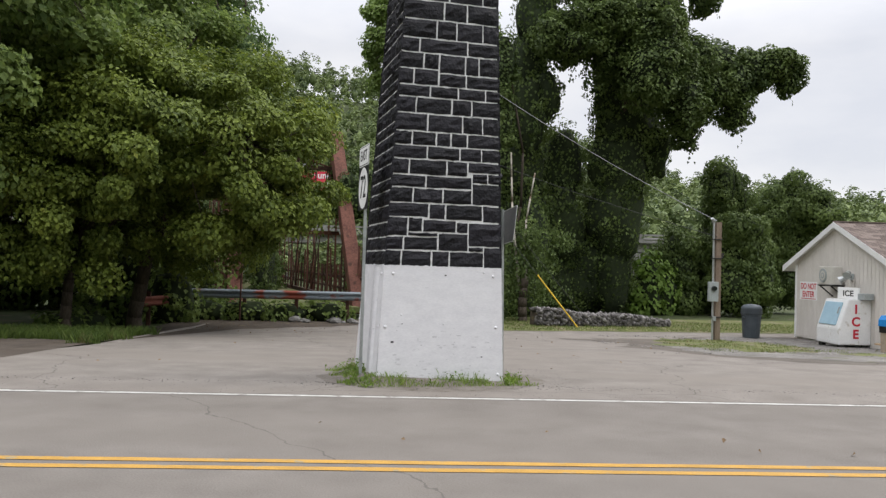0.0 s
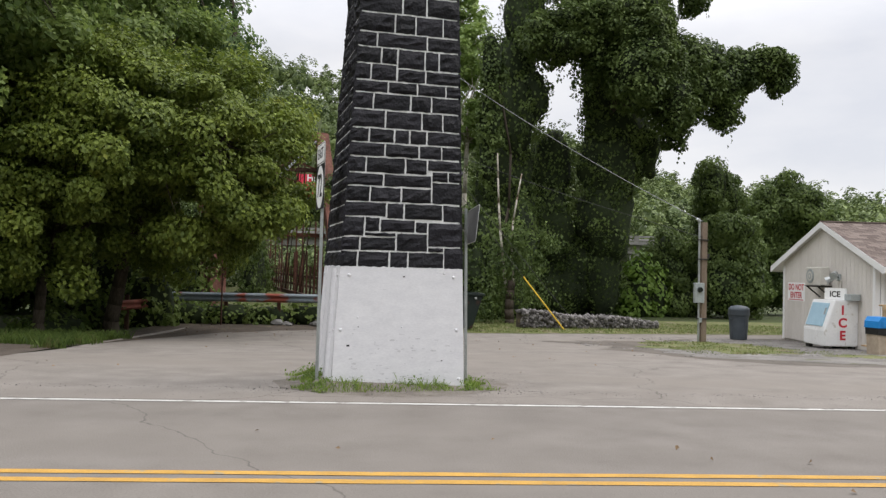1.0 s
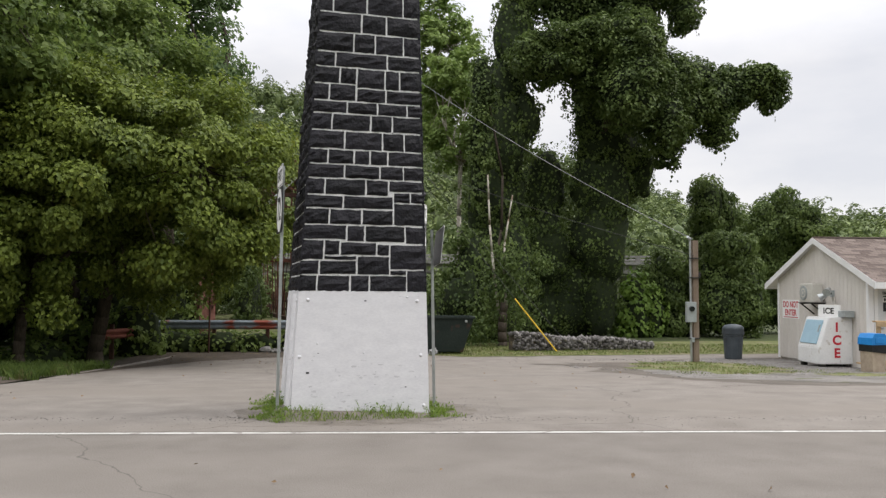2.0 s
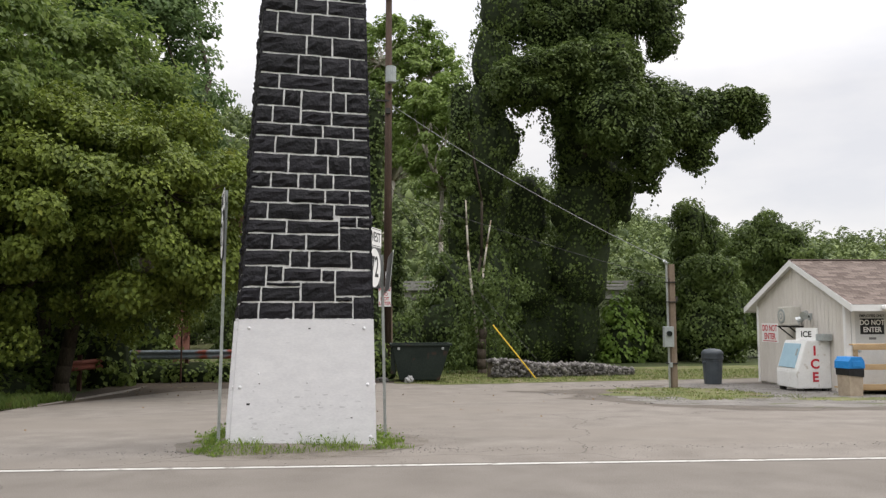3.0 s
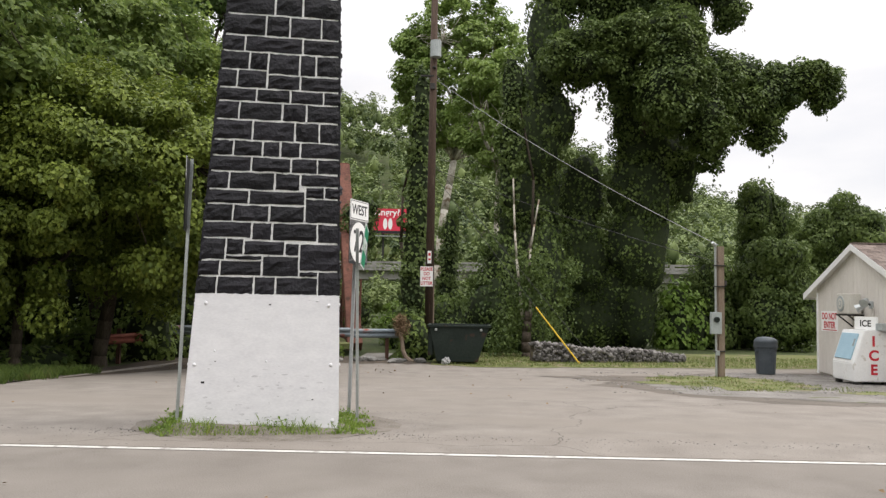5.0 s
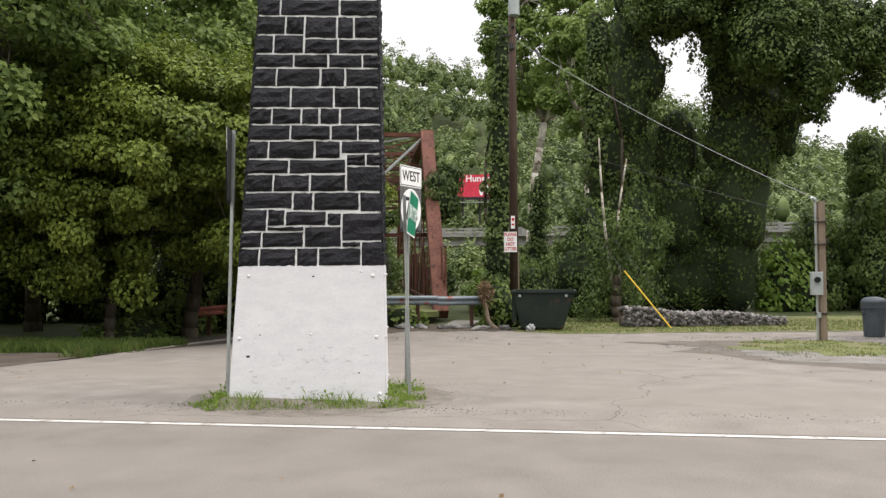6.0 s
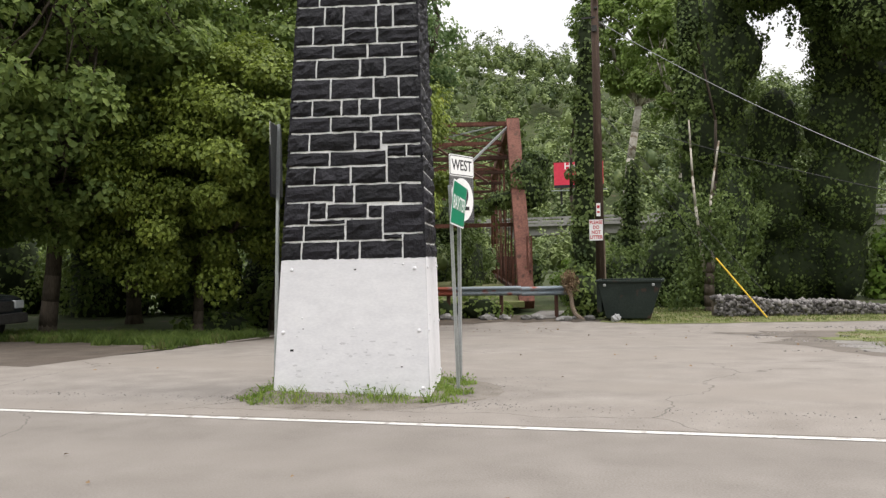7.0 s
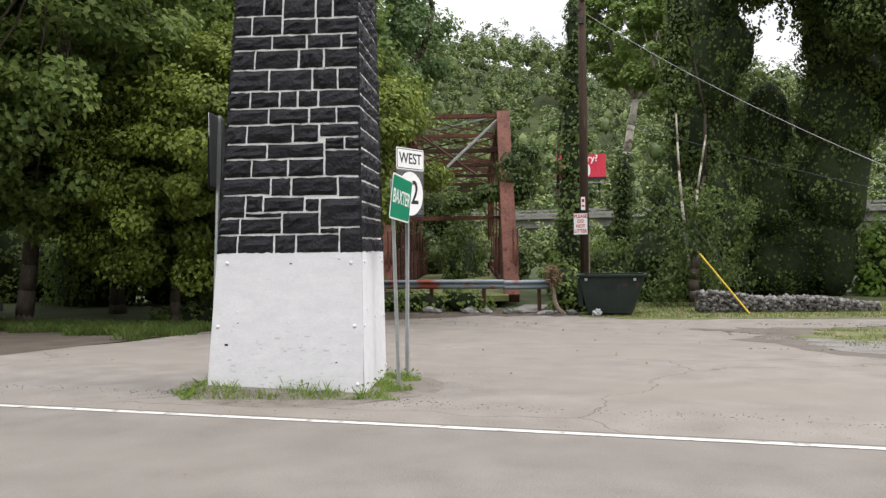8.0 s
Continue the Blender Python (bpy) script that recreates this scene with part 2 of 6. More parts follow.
M_BLUE = material("blue_plastic", (0.01, 0.17, 0.46), (0.02, 0.23, 0.58), 0.4, fine=40, coarse=4, bump=0.05)
M_TAN = material("tan_aggregate", (0.30, 0.24, 0.18), (0.45, 0.37, 0.28), 0.9, fine=80, coarse=8, bump=0.6)
M_BLACK_BAG = material("black_bag", (0.01, 0.01, 0.011), (0.025, 0.025, 0.028), 0.3, fine=20, coarse=6, bump=0.6)
M_DUMP = material("dark_green_dumpster_steel", (0.008, 0.014, 0.012), (0.022, 0.032, 0.026), 0.5, 0.2, fine=20, coarse=1.6, bump=0.3, stain=(0.05, 0.028, 0.02), stain_at=0.60)
M_SIDING = material("beige_painted_siding", (0.56, 0.525, 0.48), (0.66, 0.625, 0.58), 0.75, fine=30, coarse=1.5, bump=0.2, piece=0.12, stretch=(2, 2, 0.4))
M_TRIM = material("white_trim_paint", (0.70, 0.70, 0.69), (0.80, 0.80, 0.79), 0.6, fine=30, coarse=2, bump=0.1)
M_SHINGLE = material("brown_asphalt_shingle", (0.095, 0.072, 0.062), (0.20, 0.16, 0.14), 0.95, fine=60, coarse=3, bump=0.5, piece=0.55)
M_SHINGLE_FAR = material("brown_asphalt_shingle_run", (0.095, 0.072, 0.062), (0.20, 0.16, 0.14), 0.95, fine=60, coarse=3, bump=0.5, island=0.55)
M_ICE = material("white_enamel", (0.70, 0.70, 0.69), (0.80, 0.80, 0.79), 0.4, fine=30, coarse=3, bump=0.05, stain=(0.55, 0.52, 0.47), stain_at=0.62)
M_ICE_DOOR = material("pale_blue_enamel", (0.30, 0.45, 0.55), (0.38, 0.54, 0.63), 0.35, fine=30, coarse=3, bump=0.05)
M_AC = material("cream_metal", (0.50, 0.48, 0.43), (0.60, 0.58, 0.53), 0.5, fine=30, coarse=3, bump=0.05)
M_DARK_METAL = material("dark_metal", (0.03, 0.03, 0.03), (0.07, 0.065, 0.06), 0.6, 0.4, fine=30, coarse=3, bump=0.1)
M_DOOR = material("pale_grey_door_paint", (0.55, 0.56, 0.56), (0.64, 0.65, 0.65), 0.5, fine=30, coarse=2, bump=0.05)
M_CONCRETE = material("weathered_concrete", (0.19, 0.185, 0.175), (0.33, 0.32, 0.30), 0.9, fine=10, coarse=0.5, bump=0.3, stain=(0.18, 0.17, 0.16), stain_at=0.58, stretch=(1, 1, 0.5))
M_ROCK = material("grey_limestone", (0.09, 0.086, 0.08), (0.27, 0.26, 0.245), 0.9, fine=14, coarse=3, bump=0.6, piece=0.5)
M_ROCKS = material("grey_limestone_fill", (0.06, 0.055, 0.052), (0.25, 0.235, 0.225), 0.9, fine=14, coarse=3, bump=0.6, island=0.7)
M_YELLOW_GUARD = material("yellow_plastic_guard", (0.62, 0.40, 0.03), (0.75, 0.50, 0.05), 0.45, fine=40, coarse=4, bump=0.05)
M_WIRE = material("grey_cable", (0.20, 0.20, 0.21), (0.32, 0.32, 0.33), 0.5, 0.4, fine=20, coarse=2, bump=0.0)
M_WIRE_DARK = material("dark_cable", (0.03, 0.03, 0.03), (0.06, 0.06, 0.06), 0.6, fine=20, coarse=2, bump=0.0)
M_BARK = material("grey_brown_bark", (0.035, 0.027, 0.02), (0.10, 0.08, 0.06), 0.95, fine=20, coarse=3, bump=1.0, stretch=(2, 2, 0.4), depth=0.03)
M_PALE_BARK = material("pale_sycamore_bark", (0.28, 0.25, 0.20), (0.55, 0.52, 0.45), 0.9, fine=9, coarse=1.4, bump=0.4, stain=(0.16, 0.12, 0.08), stain_at=0.55)
M_CAR = material("dark_car_paint", (0.012, 0.016, 0.02), (0.02, 0.026, 0.03), 0.3, 0.3, fine=20, coarse=2, bump=0.0)
M_TYRE = material("tyre_rubber", (0.012, 0.012, 0.012), (0.03, 0.03, 0.03), 0.85, fine=40, coarse=6, bump=0.2)
M_LAMP = material("clear_headlight", (0.55, 0.57, 0.6), (0.7, 0.72, 0.74), 0.1, 0.4, fine=20, coarse=3, bump=0.0)
M_BILL = material("red_billboard_face", (0.55, 0.03, 0.06), (0.66, 0.05, 0.085), 0.5, fine=3, coarse=0.3, bump=0.0)
M_LITTER = material("crumpled_white_bag", (0.22, 0.22, 0.22), (0.42, 0.42, 0.42), 0.6, fine=30, coarse=9, bump=0.6)
M_TWIG = material("dead_brown_vine", (0.13, 0.085, 0.05), (0.25, 0.17, 0.10), 0.95, fine=30, coarse=4, bump=0.4)
M_GLASS = material("dark_car_glass", (0.01, 0.012, 0.014), (0.015, 0.018, 0.02), 0.05, fine=5, coarse=1, bump=0.0, spec=0.6)

L_MAPLE = leaf_material("boxelder_leaves", (0.074, 0.110, 0.020), (0.222, 0.278, 0.048), tip=(0.31, 0.31, 0.05), patch=0.55, tip_at=0.66)
L_WOOD = leaf_material("dark_wood_leaves", (0.085, 0.135, 0.036), (0.235, 0.305, 0.080), patch=0.35, through_light=0.48)
L_TALL = leaf_material("tall_tree_leaves", (0.080, 0.140, 0.055), (0.19, 0.27, 0.10), patch=0.3, through_light=0.48)
L_KUDZU = leaf_material("kudzu_leaves", (0.040, 0.068, 0.020), (0.165, 0.225, 0.064), patch=0.6, through_light=0.34, single=0.35)
L_BRIGHT = leaf_material("sunlit_young_leaves", (0.09, 0.16, 0.025), (0.18, 0.27, 0.05), patch=0.5)
L_SYC = leaf_material("sycamore_leaves", (0.117, 0.186, 0.044), (0.247, 0.330, 0.090), patch=0.4)
L_FAR = leaf_material("hillside_leaves", (0.040, 0.068, 0.030), (0.205, 0.262, 0.090), patch=0.20, tip=(0.25, 0.285, 0.095), tip_at=0.64, through_light=0.2, single=0.10)
L_GRASS = leaf_material("green_grass", (0.12, 0.19, 0.03), (0.26, 0.36, 0.07), patch=1.6, tip=(0.32, 0.28, 0.12), tip_at=0.62)
# darker copy of the grass, the wood's shade put into its colour
L_VERGE = leaf_material("shade_toned_verge_grass", (0.05, 0.085, 0.018), (0.13, 0.185, 0.04), patch=0.9, tip=(0.16, 0.14, 0.06), tip_at=0.60)
L_DRY = leaf_material("dry_mown_blades", (0.085, 0.12, 0.030), (0.20, 0.235, 0.075), patch=1.0, tip=(0.30, 0.25, 0.15), tip_at=0.55)
# near-black colour for solid cores, standing in for shade inside foliage
M_CORE = material("dark_shade_core", (0.011, 0.017, 0.007), (0.030, 0.044, 0.015), 0.95, fine=6, coarse=1.0, bump=0.6, depth=0.05)


# ---- mesh helpers ----
def part(name, bm, mat, parent=None, label="", smooth=False):
    me = bpy.data.meshes.new(name)
    bmesh.ops.recalc_face_normals(bm, faces=bm.faces)
    bm.to_mesh(me)
    bm.free()
    me.materials.append(mat)
    if smooth:
        for p in me.polygons:
            p.use_smooth = True
    ob = new(name, me)
    if parent:
        ob.parent = parent
    if label:
        ob["label"] = label
    return ob


def thing(name, label, category, x=0.0, y=0.0, z=0.0, rz=0.0, group=""):
    ob = new(name)
    ob.matrix_world = pose(x, y, z, 0, 0, rz)
    return tagged(ob, label, category, group)


def structure(name, bm, mat, label, category=""):
    return tagged(part(name, bm, mat), label, category or name.split("_")[0], kind="structure")


def box(bm, c, s, bevel=0.0, m=None):
    r = bmesh.ops.create_cube(bm, size=1.0, matrix=Matrix.Translation(c) @ Matrix.Diagonal((*s, 1)))
    vs = r["verts"]
    if bevel:
        es = list({e for v in vs for e in v.link_edges})
        vs = list({v for f in bmesh.ops.bevel(bm, geom=es, offset=bevel, segments=2, affect="EDGES", profile=0.5)["faces"] for v in f.verts} | {v for v in vs if v.is_valid})
    if m:
        bmesh.ops.transform(bm, matrix=m, verts=[v for v in vs if v.is_valid])
    return bm


def cubes(*rows, bevel=0.0):
    bm = bmesh.new()
    for c, s in rows:
        box(bm, c, s, bevel)
    return bm


def tube(bm, p, q, r0, r1=None, seg=10):
    p, q = Vector(p), Vector(q)
    r1 = r0 if r1 is None else r1
    d = q - p
    m = Matrix.Translation((p + q) / 2) @ d.to_track_quat("Z", "Y").to_matrix().to_4x4()
    bmesh.ops.create_cone(bm, cap_ends=True, segments=seg, radius1=r0, radius2=r1, depth=d.length, matrix=m)
    return bm


def beam(bm, p, q, w, h):
    """A square bar from p to q, w across and h deep."""
    p, q = Vector(p), Vector(q)
    d = q - p
    m = Matrix.Translation((p + q) / 2) @ d.to_track_quat("Z", "Y").to_matrix().to_4x4() @ Matrix.Diagonal((w, h, d.length, 1))
    bmesh.ops.create_cube(bm, size=1.0, matrix=m)
    return bm


def prism(points, y0, y1, m=None):
    """An outline in x and z, drawn out from y0 to y1."""
    bm = bmesh.new()
    a = [bm.verts.new((x, y0, z)) for x, z in points]
    b = [bm.verts.new((x, y1, z)) for x, z in points]
    bm.faces.new(a)
    bm.faces.new(b[::-1])
    for i in range(len(a)):
        j = (i + 1) % len(a)
        bm.faces.new((a[i], b[i], b[j], a[j]))
    if m:
        bmesh.ops.transform(bm, matrix=m, verts=bm.verts)
    return bm


def lathe(profile, seg=20):
    """A turned shape: radius and height, from below up."""
    bm = bmesh.new()
    rings = []
    for r, z in profile:
        rings.append([bm.verts.new((r * math.cos(2 * math.pi * i / seg), r * math.sin(2 * math.pi * i / seg), z)) for i in range(seg)])
    for a, b in zip(rings, rings[1:]):
        for i in range(seg):
            j = (i + 1) % seg
            bm.faces.new((a[i], a[j], b[j], b[i]))
    bm.faces.new(rings[0][::-1])
    bm.faces.new(rings[-1])
    return bm


def lettering(body, size, mat, parent, m, squeeze=1.0, bold=0.0):
    """Raised letters in the built-in font, centred on m, reading along its x axis."""
    cu = bpy.data.curves.new("lettering", "FONT")
    cu.body, cu.size, cu.align_x, cu.align_y, cu.extrude, cu.offset = body, size, "CENTER", "CENTER", 0.0015, bold
    cu.materials.append(mat)
    ob = new("lettering", cu)
    ob.parent = parent
    ob.matrix_local = m @ Matrix.Diagonal((squeeze, 1, 1, 1))
    return ob


def quick_mesh(name, verts, tris):
    me = bpy.data.meshes.new(name)
    n, k = len(verts), len(tris)
    me.vertices.add(n)
    me.vertices.foreach_set("co", np.asarray(verts, dtype=np.float32).ravel())
    me.loops.add(3 * k)
    me.loops.foreach_set("vertex_index", np.asarray(tris, dtype=np.int32).ravel())
    me.polygons.add(k)
    me.polygons.foreach_set("loop_start", np.arange(0, 3 * k, 3, dtype=np.int32))
    me.polygons.foreach_set("loop_total", np.full(k, 3, dtype=np.int32))
    me.update()
    me.validate()
    return me


def leaf_mesh(name, P, N, length, width, rng, droop=0.4, vary=0.35, toss=0.42):
    """Folded leaves at the places P, that face N and hang down by droop."""
    k = len(P)
    N = N + rng.normal(0, toss, (k, 3))
    N /= np.linalg.norm(N, axis=1)[:, None] + 1e-9
    A = rng.normal(0, 1, (k, 3)) * (1 - droop) + np.array((0, 0, -1.0)) * droop * 1.6
    A -= N * (A * N).sum(1)[:, None]
    A /= np.linalg.norm(A, axis=1)[:, None] + 1e-9
    B = np.cross(N, A)
    s = (1 + rng.uniform(-vary, vary, k))[:, None]
    L, W = length * s * 0.5, width * s * 0.5
    V = np.empty((k, 4, 3))
    V[:, 0] = P - A * L
    V[:, 1] = P + B * W + N * W * 0.35 - A * L * 0.15
    V[:, 2] = P + A * L - N * L * 0.25
    V[:, 3] = P - B * W + N * W * 0.35 - A * L * 0.15
    i = np.arange(k)[:, None] * 4
    T = np.concatenate((i + np.array([[0, 1, 2]]), i + np.array([[0, 2, 3]])))
    return quick_mesh(name, V.reshape(-1, 3), T)


def leaves(name, P, N, length, width, mat, parent, rng, droop=0.4, label="", toss=0.42):
    me = leaf_mesh(name, P, N, length, width, rng, droop, toss=toss)
    me.materials.append(mat)
    ob = new(name, me)
    ob.parent = parent
    if label:
        ob["label"] = label
    return ob


def sphere_points(k, rng):
    d = rng.normal(0, 1, (k, 3))
    return d / (np.linalg.norm(d, axis=1)[:, None] + 1e-9)


# ---- the lie of the land ----
def smooth(a, b, v):
    t = min(max((v - a) / (b - a), 0.0), 1.0)
    return t * t * (3 - 2 * t)


def crest(az):
    """Height of the ridge by its bearing, in degrees to the right of straight ahead."""
    rows = ((-90, 68), (-30, 74), (-12, 74), (0, 64), (8, 52), (15, 37), (20, 26), (32, 16), (60, 12), (180, 10))
    for (a, p), (b, q) in zip(rows, rows[1:]):
        if az <= b:
            return p + (q - p) * max(0.0, (az - a) / (b - a))
    return 10.0


def land(x, y):
    z = -0.54 * min(max((y - 11.0) / 14.5, 0.0), 1.0)
    if y < -12:
        z += 34 * smooth(12, 85, -y)  # unseen bare rise, added behind the road to block low sky light
    r = math.hypot(x, y)
    if r > 120 and y > 0:
        az = math.degrees(math.atan2(x, y))
        z += crest(az) * smooth(120, 340, r) + 2.5 * noise.noise(Vector((x * 0.02, y * 0.02, 3.0))) * smooth(120, 200, r)
    return z


def strip(columns, rows, lift):
    """A sheet that follows the land: columns of (x, y from, y to)."""
    bm = bmesh.new()
    prev = None
    for x, y0, y1 in columns:
        col = []
        for i in range(rows + 1):
            y = y0 + (y1 - y0) * i / rows
            col.append(bm.verts.new((x, y, land(x, y) + lift)))
        if prev:
            for i in range(rows):
                bm.faces.new((prev[i], col[i], col[i + 1], prev[i + 1]))
        prev = col
    return bm


def patch(cx, cy, rx, ry, lift, seed, ragged=0.22, rings=8, seg=72):
    """A ragged patch of ground on the land."""
    bm = bmesh.new()
    mid = bm.verts.new((cx, cy, land(cx, cy) + lift))
    prev = None
    for k in range(1, rings + 1):
        ring = []
        for i in range(seg):
            a = 2 * math.pi * i / seg
            q = 1 + ragged * noise.fractal(Vector((math.cos(a) * 2.2, math.sin(a) * 2.2, seed)), 0.8, 2.2, 4)
            x, y = cx + rx * q * k / rings * math.cos(a), cy + ry * q * k / rings * math.sin(a)
            ring.append(bm.verts.new((x, y, land(x, y) + lift)))
        for i in range(seg):
            j = (i + 1) % seg
            if prev:
                bm.faces.new((prev[i], ring[i], ring[j], prev[j]))
            else:
                bm.faces.new((mid, ring[i], ring[j]))
        prev = ring
    return bm


def span(a, b, n):
    return [a + (b - a) * i / n for i in range(n + 1)]


xs = span(-1500, -300, 12)[:-1] + span(-300, -60, 24)[:-1] + span(-60, 60, 80)[:-1] + span(60, 300, 24)[:-1] + span(300, 1500, 12)
ys = span(-1500, -100, 10)[:-1] + span(-100, 10, 10)[:-1] + span(10, 30, 20)[:-1] + span(30, 110, 20)[:-1] + span(110, 400, 30)[:-1] + span(400, 1500, 12)
bm = bmesh.new()
grid = [[bm.verts.new((x, y, land(x, y) - 0.03)) for y in ys] for x in xs]
for i in range(len(xs) - 1):
    for j in range(len(ys) - 1):
        bm.faces.new((grid[i][j], grid[i + 1][j], grid[i + 1][j + 1], grid[i][j + 1]))
structure("ground", bm, M_GROUND, "grassy soil that rises to wooded hills", "ground")


def wob(x, seed, size=0.3, scale=0.5):
    return size * noise.fractal(Vector((x * scale, seed, 0.0)), 0.9, 2.1, 4)


# the two-lane road, its far lane's edge line and the double yellow line
structure("road", strip([(x, 2.6, 10.02) for x in span(-90, 90, 90)], 8, 0.0), M_ROAD, "worn grey asphalt two-lane road", "road")
LOT_EDGE = ((-90, 14.0), (-30, 13.9), (-6.5, 14.3), (-5.9, 18.0), (-6.4, 24.0), (-5.6, 29.3), (-3.8, 30.9), (-0.8, 30.4), (1.4, 28.6), (3.8, 27.6), (6.5, 28.2), (9.8, 28.7), (14, 29.3), (25, 30.5), (90, 32))


def lot_edge(x):
    for (a, p), (b, q) in zip(LOT_EDGE, LOT_EDGE[1:]):
        if x <= b:
            return p + (q - p) * (x - a) / (b - a)
    return 33.0


cols = [(x, 10.02, lot_edge(x) + wob(x, 4.0)) for x in span(-90, -10, 40)[:-1] + span(-10, 16, 130)[:-1] + span(16, 90, 40)]
structure("pavement_lot", strip(cols, 30, 0.002), M_LOT, "broad pale asphalt pull-off beside the road", "pavement")
LINES = (("edge_line", 9.91, 0.092, M_WHITE_LINE, "worn white edge line painted on the asphalt"),
         ("centre_line", 6.67, 0.11, M_YELLOW_LINE, "yellow centre line painted on the asphalt"),
         ("centre_line", 6.44, 0.11, M_YELLOW_LINE, "yellow centre line painted on the asphalt"))
for name, y, w, mat, label in LINES:
    structure(name, strip([(x, y - w / 2 + wob(x, y, 0.012, 2.0), y + w / 2 + wob(x, y + 9, 0.012, 2.0)) for x in span(-80, 80, 320)], 1, 0.005), mat, label, "road marking")


# ---- the stone pier ----
PIER = thing("stone_pier", "tapering pier of black-painted stones with white joints on a white base", "pier", 0.751, 11.103, 0.0, 11.65)
PIER_TOP, PLATE_TOP = 6.7, 1.57


def pier_half(z):
    return 0.878 - 0.0386 * z


def pier_section(z):
    """Middle in x, front and back of the pier at a height: it leans a little and its front falls back."""
    return 0.0238 * z, 0.0742 * z, 1.63


def pier_point(side, s, z, out):
    """A place on a side of the pier: 0 front, 1 right, 2 back, 3 left; s runs from -1 to 1."""
    w = pier_half(z)
    xm, yf, yb = pier_section(z)
    ym, hd = (yf + yb) / 2, (yb - yf) / 2
    if side == 0:
        return Vector((xm + s * w, yf - out, z))
    if side == 1:
        return Vector((xm + w + out, ym + s * hd, z))
    if side == 2:
        return Vector((xm - s * w, yb + out, z))
    return Vector((xm - w - out, ym - s * hd, z))


def pier_shell(z0, z1, out0, out1):
    bm = bmesh.new()
    rings = []
    for z, o in ((z0, out0), (z1, out1)):
        w = pier_half(z) + o
        xm, yf, yb = pier_section(z)
        yf, yb = yf - o, yb + o
        rings.append([bm.verts.new(p) for p in ((xm - w, yf, z), (xm + w, yf, z), (xm + w, yb, z), (xm - w, yb, z))])
    for i in range(4):
        j = (i + 1) % 4
        bm.faces.new((rings[0][i], rings[0][j], rings[1][j], rings[1][i]))
    bm.faces.new(rings[0][::-1])
    bm.faces.new(rings[1])
    return bm


part("mortar_core", pier_shell(PLATE_TOP - 0.05, PIER_TOP, -0.005, -0.005), M_JOINT, PIER, "white-painted raised mortar joints")

# courses above the base, bottom to top in centimetres, with the joints across the front
COURSES = (
    (0, 21, "0 .13 .39 .545 .85"), (0, 28, ".85 1"), (21, 39, "0 .14 .44"), (21, 45, ".44 .71"), (21, 28, ".71 .85"), (28, 60, ".71 1"),
    (39, 64, "0 .17"), (39, 45, ".17 .44"), (45, 64, ".17 .30"), (45, 62, ".30 .60"), (45, 60, ".60 .71"), (64, 83, "0 .35"), (62, 83, ".35 .50 .84"), (60, 83, ".84 1"),
    (83, 103, "0 .20 .47 .74"), (83, 112, ".74 1"), (103, 120, "0 .31 .74"), (112, 126, ".74 .89 1"), (120, 141, "0 .15 .50 .70"),
    (126, 141, ".70 1"), (141, 159, "0 .31 .62 .83 1"), (159, 178, "0 .16 .39 .53 .69 1"), (178, 202, "0 .30 .64 .84 1"),
    (202, 224, "0 .18 .53 .73 1"), (224, 240, "0 .31 .59 .87 1"), (240, 262, "0 .14 .39"), (240, 258, ".39 .67 1"), (262, 284, "0 .23 .39"), (258, 284, ".39 .66 .80 1"),
    (284, 304, "0 .18 .68 1"), (304, 330, "0 .35 .56 .84 1"), (330, 356, "0 .42 .67 1"), (356, 385, "0 .13 .47 .84 1"))
rnd = random.Random(5)
front = []
for lo, hi, joints in COURSES:
    us = [float(u) for u in joints.split()]
    front += [(a, b, lo * 0.01045, hi * 0.01045) for a, b in zip(us, us[1:])]


def random_courses(z0, z1, r):
    made, z = [], z0
    while z < z1 - 0.05:
        hgt = min(r.uniform(0.16, 0.25), z1 - z)
        if z1 - z - hgt < 0.1:
            hgt = z1 - z
        u = 0.0
        while u < 1:
            v = u + r.uniform(0.14, 0.36)
            if v > 0.88:
                v = 1.0
            made.append((u, v, z, z + hgt))
            u = v
        z += hgt
    return made


TALL = PIER_TOP - PLATE_TOP
sides = {0: front + random_courses(385 * 0.01045, TALL, rnd)}
for k in (1, 2, 3):
    sides[k] = random_courses(0.0, TALL, rnd)


